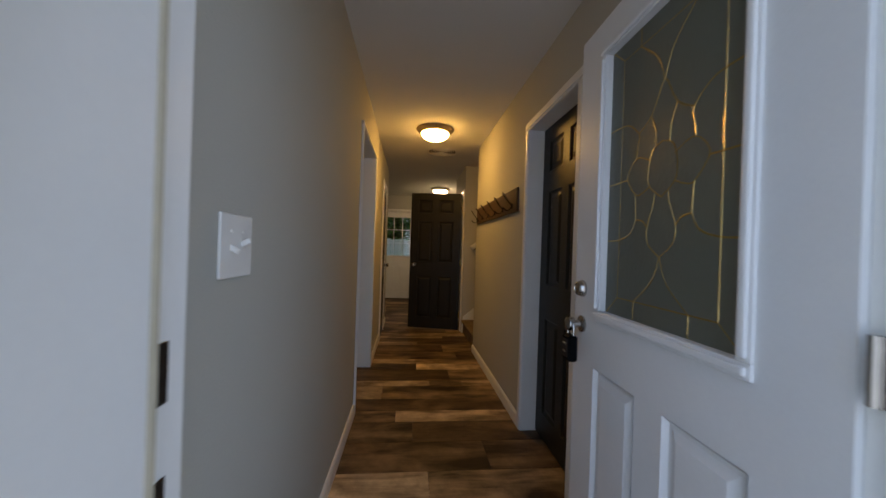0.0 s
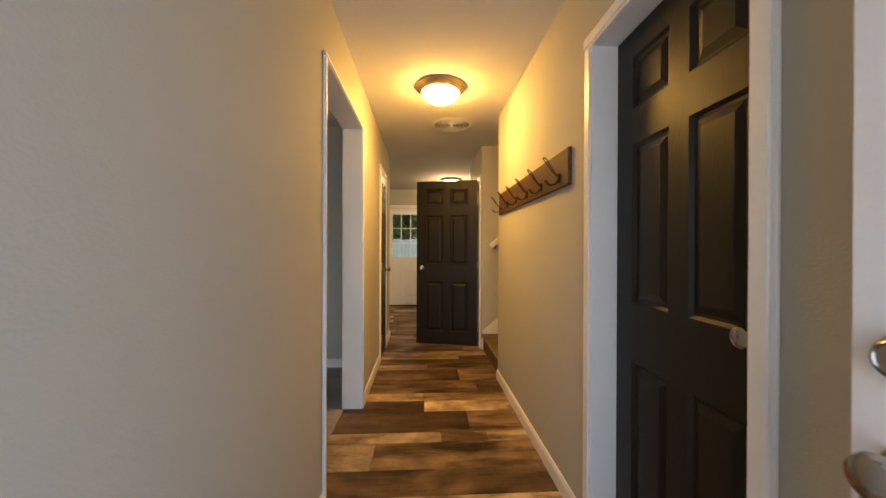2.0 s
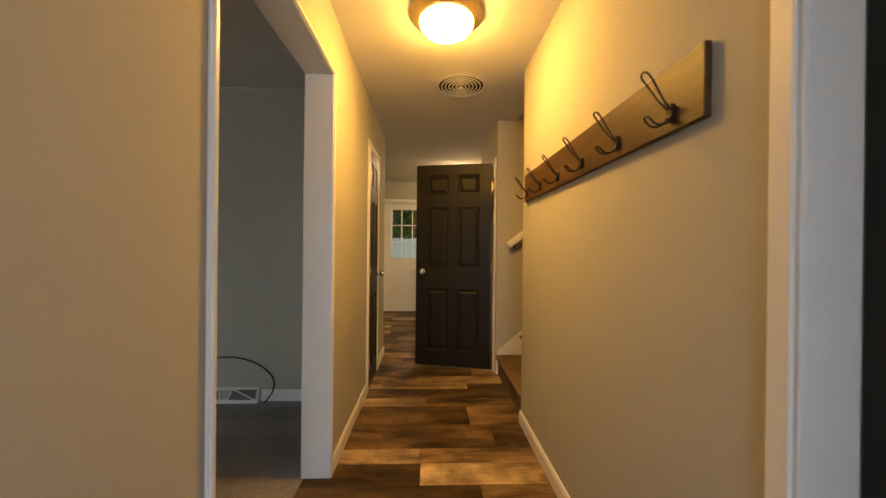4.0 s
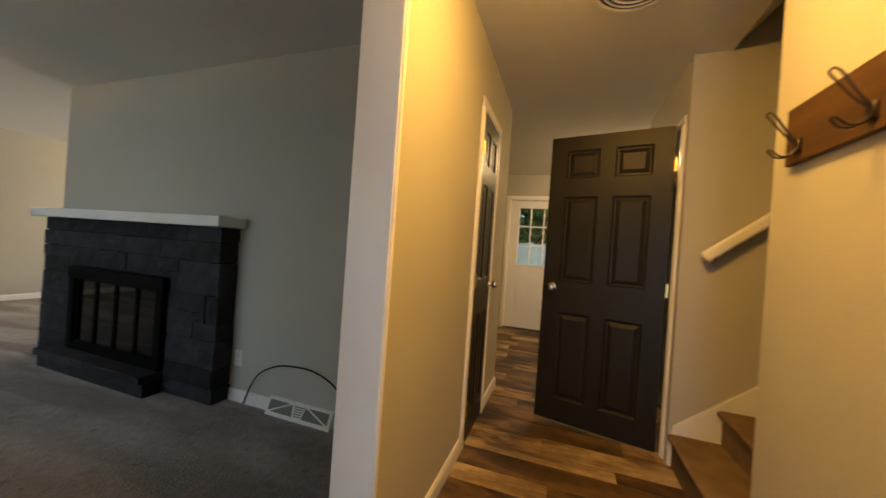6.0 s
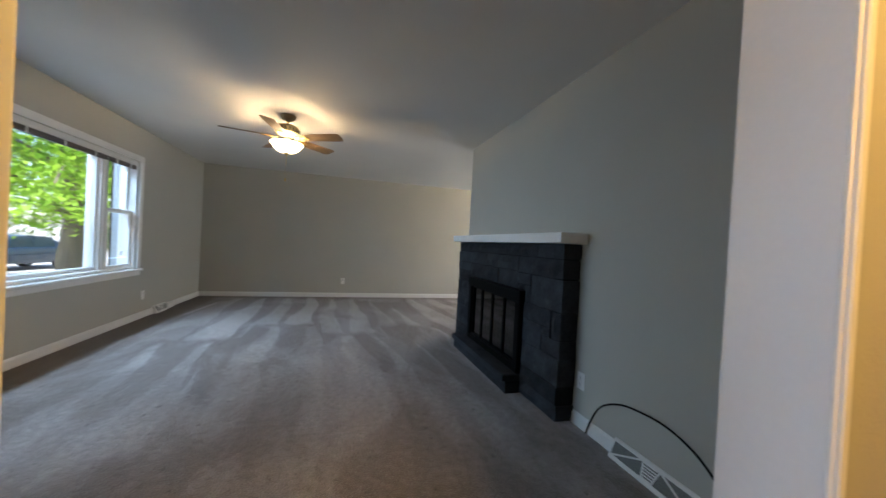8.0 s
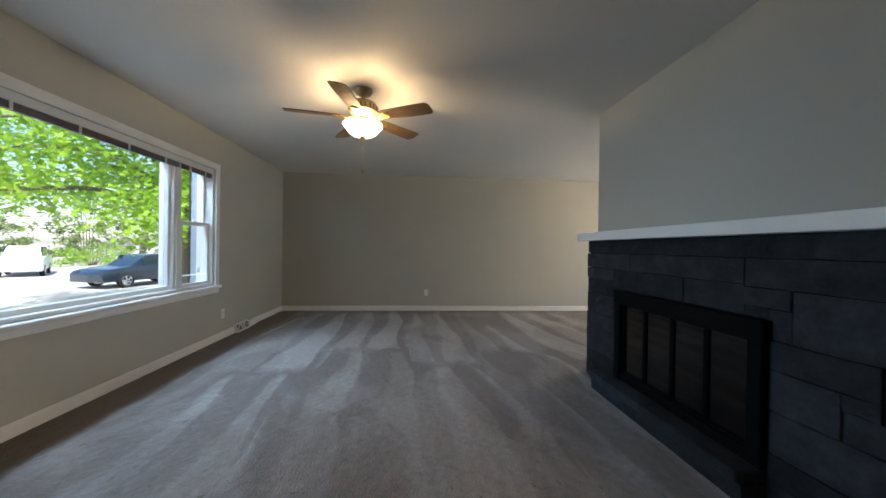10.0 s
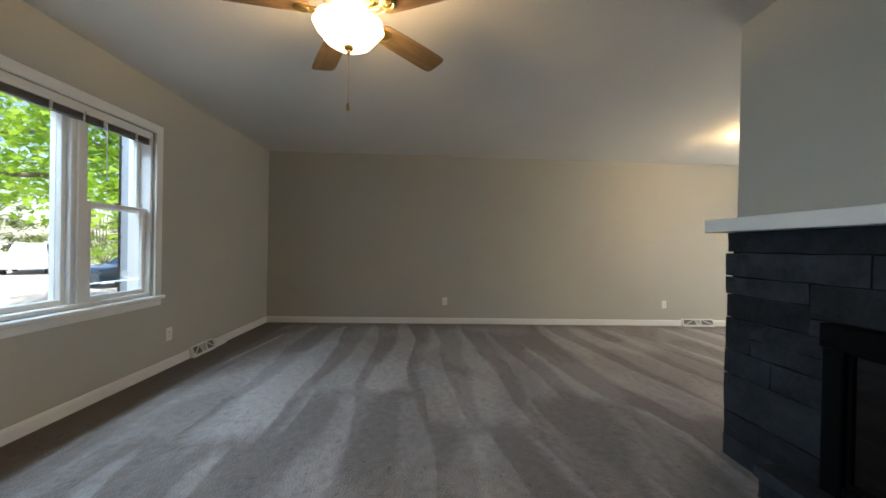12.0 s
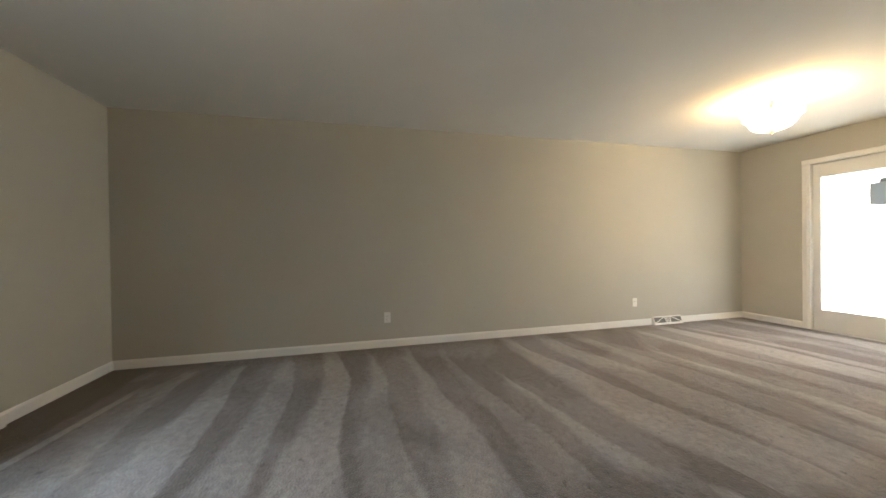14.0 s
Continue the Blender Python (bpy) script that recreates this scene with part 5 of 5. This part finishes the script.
for k, (x, y, w, h) in enumerate(((-38, -30, 12, 7), (-30, -34, 10, 6), (-44, -20, 12, 8), (-24, -38, 9, 7), (-48, -32, 14, 10), (-36, -14, 9, 6))):
    bush("far_tree", x, y, GROUND, w, w * 0.7, h, M_PALE, "pale green tree far across the street", 20 + k, 0.5, 30, 110)
bush("hedge", -33, -25, GROUND, 8, 2, 1.6, M_MAPLE, "low green hedge across the street", 40, 0.25, 30, 60)
for k, x in enumerate((-3.4, -1.2, 0.7, 2.6, -6.0, 4.6)):
    bush("evergreen_shrub", x, 15.2 + 0.4 * (k % 2), -0.25, 3.0, 2.2, 3.6 + 0.5 * (k % 3), M_EVERGREEN, "dark evergreen shrub behind the fence", 50 + k, 0.38, 40, 150)

# ---- back fence ----
M_FENCE = material("weathered_white_fence", (0.6, 0.6, 0.6), 0.85, vary=0.15, scale=4, fine=60, bump=0.2, stretch=(6, 6, 0.6), rand=0.08)
fence = thing("fence", pose(0, 13.4, -0.25), "weathered white board fence behind the yard", "fence")
bm = boxes(((0, 0, 0), (0.135, 0.02, 1.78)), bevel=0.003)
board_mesh = part("board", bm, M_FENCE, fence)
board_mesh.location = (-9, 0, 0)
for k in range(1, 110):
    ob = new("board", board_mesh.data)
    ob.parent, ob.location = fence, (-9 + 0.142 * k, 0.004 * (k % 3), -0.012 * ((k * 7) % 4))
for z in (0.4, 1.4):
    part("rail", boxes(((-9, 0.03, z), (6.7, 0.075, z + 0.09))), M_FENCE, fence)


# ---- parked vehicles ----
M_CAR = material("dark_blue_car_paint", (0.008, 0.02, 0.035), 0.25, vary=0.05, bump=0, coat=0.6)
M_VAN = material("white_car_paint", (0.7, 0.7, 0.7), 0.3, vary=0.03, bump=0, coat=0.4)
M_TYRE = material("tyre_rubber", (0.02, 0.02, 0.02), 0.85)
M_RIM = material("alloy_rim", (0.6, 0.6, 0.6), 0.3, metal=0.7)
M_CARGLASS = material("car_glass", (0.03, 0.05, 0.06), 0.08, bump=0, vary=0.02)


def car(m, paint, label, side, roof, name="parked_car"):
    """side: the body's outline; roof: the glasshouse's outline, both in (length, height)."""
    root = thing(name, m, label, "car")
    body = prism(side, "y", -0.88, 0.88)
    bmesh.ops.bevel(body, geom=body.edges[:], offset=0.06, segments=3, affect="EDGES", profile=0.6)
    smooth(part("body", body, paint, root), 35)
    top = prism(roof, "y", -0.74, 0.74)
    for v in top.verts:
        v.co.y *= 1.0 - 0.14 * (v.co.z - roof[0][1]) / 0.5
    bmesh.ops.bevel(top, geom=top.edges[:], offset=0.04, segments=2, affect="EDGES")
    smooth(part("cabin", top, paint, root), 35)
    zs = [p[1] for p in roof]
    xs = [p[0] for p in roof]
    x0, x1, z0, z1 = min(xs), max(xs), min(zs) + 0.05, max(zs) - 0.06
    for s in (-1, 1):
        for a, b in ((0.24, 0.5), (0.53, 0.8)):
            wn0 = prism([(x0 + (x1 - x0) * a - 0.05, z0), (x0 + (x1 - x0) * b + 0.05, z0), (x0 + (x1 - x0) * b, z1), (x0 + (x1 - x0) * a + 0.08, z1)], "y", s * 0.66, s * 0.735)
            part("side_window", wn0, M_CARGLASS, root)
    for x in (-1.32, 1.32):
        for s in (-1, 1):
            wheel = new("wheel")
            wheel.parent = root
            wheel.matrix_basis = pose(x, s * 0.80, 0.32, 90)
            smooth(part("tyre", lathe([(0.2, -0.1), (0.29, -0.1), (0.32, -0.08), (0.325, 0), (0.32, 0.08), (0.29, 0.1), (0.2, 0.1)], 28), M_TYRE, wheel))
            rim = lathe([(0, 0.06), (0.05, 0.085), (0.06, 0.1), (0, 0.1)], 12)
            for k in range(5):
                a = 2 * math.pi * k / 5
                for e in (0.095, -0.105):
                    c, sn = math.cos(a), math.sin(a)
                    tube([(0.03 * c, 0.03 * sn, e), (0.205 * c, 0.205 * sn, e)], 0.028, 6, rim)
            lathe([(0.2, -0.11), (0.215, -0.11), (0.215, 0.11), (0.2, 0.11), (0.2, -0.11)], 28, rim)
            part("rim", rim, M_RIM, wheel, "alloy rim")
    for s in (-1, 1):
        part("headlight", boxes(((2.02, s * 0.55, 0.62), (2.2, s * 0.8, 0.76)), bevel=0.03), M_GLASS, root)
    return root


SEDAN = [(-2.25, 0.3), (-2.3, 0.75), (-2.15, 0.95), (-1.3, 0.98), (0.9, 0.95), (1.9, 0.82), (2.25, 0.65), (2.25, 0.28)]
SEDAN_TOP = [(-1.75, 0.93), (1.05, 0.9), (0.35, 1.38), (-0.2, 1.45), (-0.9, 1.4)]
VAN = [(-2.25, 0.35), (-2.3, 0.9), (-2.2, 1.1), (0.9, 1.1), (2.1, 1.0), (2.3, 0.7), (2.25, 0.3)]
VAN_TOP = [(-2.2, 1.06), (1.2, 1.06), (0.5, 1.65), (-0.2, 1.72), (-2.1, 1.68)]
car(pose(-18.4, -10.1, GROUND, 0, 0, -15), M_CAR, "dark blue sedan parked in the street", SEDAN, SEDAN_TOP)
car(pose(-23.0, -20.0, GROUND, 0, 0, 40), M_VAN, "white van parked farther off in the street", VAN, VAN_TOP, "parked_van")

# ---- floor planks, laid across the hall ----
PW, PL = 0.18, 1.22
L, R = -0.135, 1.40
# courses of mixed width: from, to, and the planks in them (left end, right end, tone)
COURSES = [(1.93, 2.19, [(L, 0.5, 2), (0.5, R, 1)]), (2.19, 2.478, [(L, 0.86, 0), (0.86, R, 0)]), (2.478, 2.73, [(L, 0.42, 1), (0.42, R, 0)]),
           (2.73, 2.893, [(L, 0.3, 1), (0.3, R, 2)]), (2.893, 3.097, [(L, R, 0)]), (3.097, 3.358, [(L, 0.17, 2), (0.17, R, 1)]),
           (3.358, 3.476, [(L, 0.58, 2), (0.58, 0.88, 1), (0.88, R, 2)]), (3.476, 3.763, [(L, 0.78, 0), (0.78, R, 1)]), (3.763, 3.942, [(L, 0.47, 0), (0.47, R, 2)]),
           (3.942, 4.083, [(L, 0.46, 2), (0.46, R, 1)]), (4.083, 4.36, [(L, 0.93, 0), (0.93, R, 0)]), (4.36, 4.637, [(L, 0.8, 0), (0.8, R, 1)]),
           (4.637, 4.778, [(L, 0.5, 2), (0.5, R, 1)]), (4.778, 4.96, [(L, R, 0)]), (4.96, 5.07, [(L, 0.85, 2), (0.85, R, 0)])]
plank_mesh = {}


def plank(x0, x1, y0, y1, tone):
    key = (round(x1 - x0, 3), round(y1 - y0, 3), tone)
    if key not in plank_mesh:
        w, d = key[0] - 0.0012, key[1] - 0.0012
        bm = bmesh.new()
        e = 0.0018
        lo = [bm.verts.new((sx * w / 2, sy * d / 2, -0.006)) for sx, sy in ((-1, -1), (1, -1), (1, 1), (-1, 1))]
        md = [bm.verts.new((sx * w / 2, sy * d / 2, -0.0012)) for sx, sy in ((-1, -1), (1, -1), (1, 1), (-1, 1))]
        up = [bm.verts.new((sx * (w / 2 - e), sy * (d / 2 - e), 0)) for sx, sy in ((-1, -1), (1, -1), (1, 1), (-1, 1))]
        for p, q in ((lo, md), (md, up)):
            for i in range(4):
                bm.faces.new((p[i], p[(i + 1) % 4], q[(i + 1) % 4], q[i]))
        bm.faces.new(up)
        me = bpy.data.meshes.new("plank")
        bm.to_mesh(me)
        bm.free()
        me.materials.append(M_PLANKS[tone])
        plank_mesh[key] = me
    ob = new("plank", plank_mesh[key])
    ob.parent, ob.location = floor, ((x0 + x1) / 2, (y0 + y1) / 2, 0)


for y0, y1, row in COURSES:
    for a, b, tone in row:
        plank(a, b, y0, y1, tone)
rng = random.Random(11)
edges = [1.93 - PW * k for k in range(8)][::-1]
courses = list(zip(edges, edges[1:])) + [(5.07 + PW * k, min(5.07 + PW * (k + 1), 8.45)) for k in range(19)]
for y0, y1 in courses:
    if y1 - y0 < 0.02:
        continue
    right = 2.5 if y0 > 6.35 else R
    left = -2.1 if y0 > 5.95 else L
    x = left - rng.uniform(0, PL * 0.8)
    while x < right:
        a, b = max(x, left), min(x + PL, right)
        if b - a > 0.02:
            plank(round(a, 2), round(b, 2), y0, y1, rng.choice((0, 0, 1, 1, 1, 2)))
        x += PL
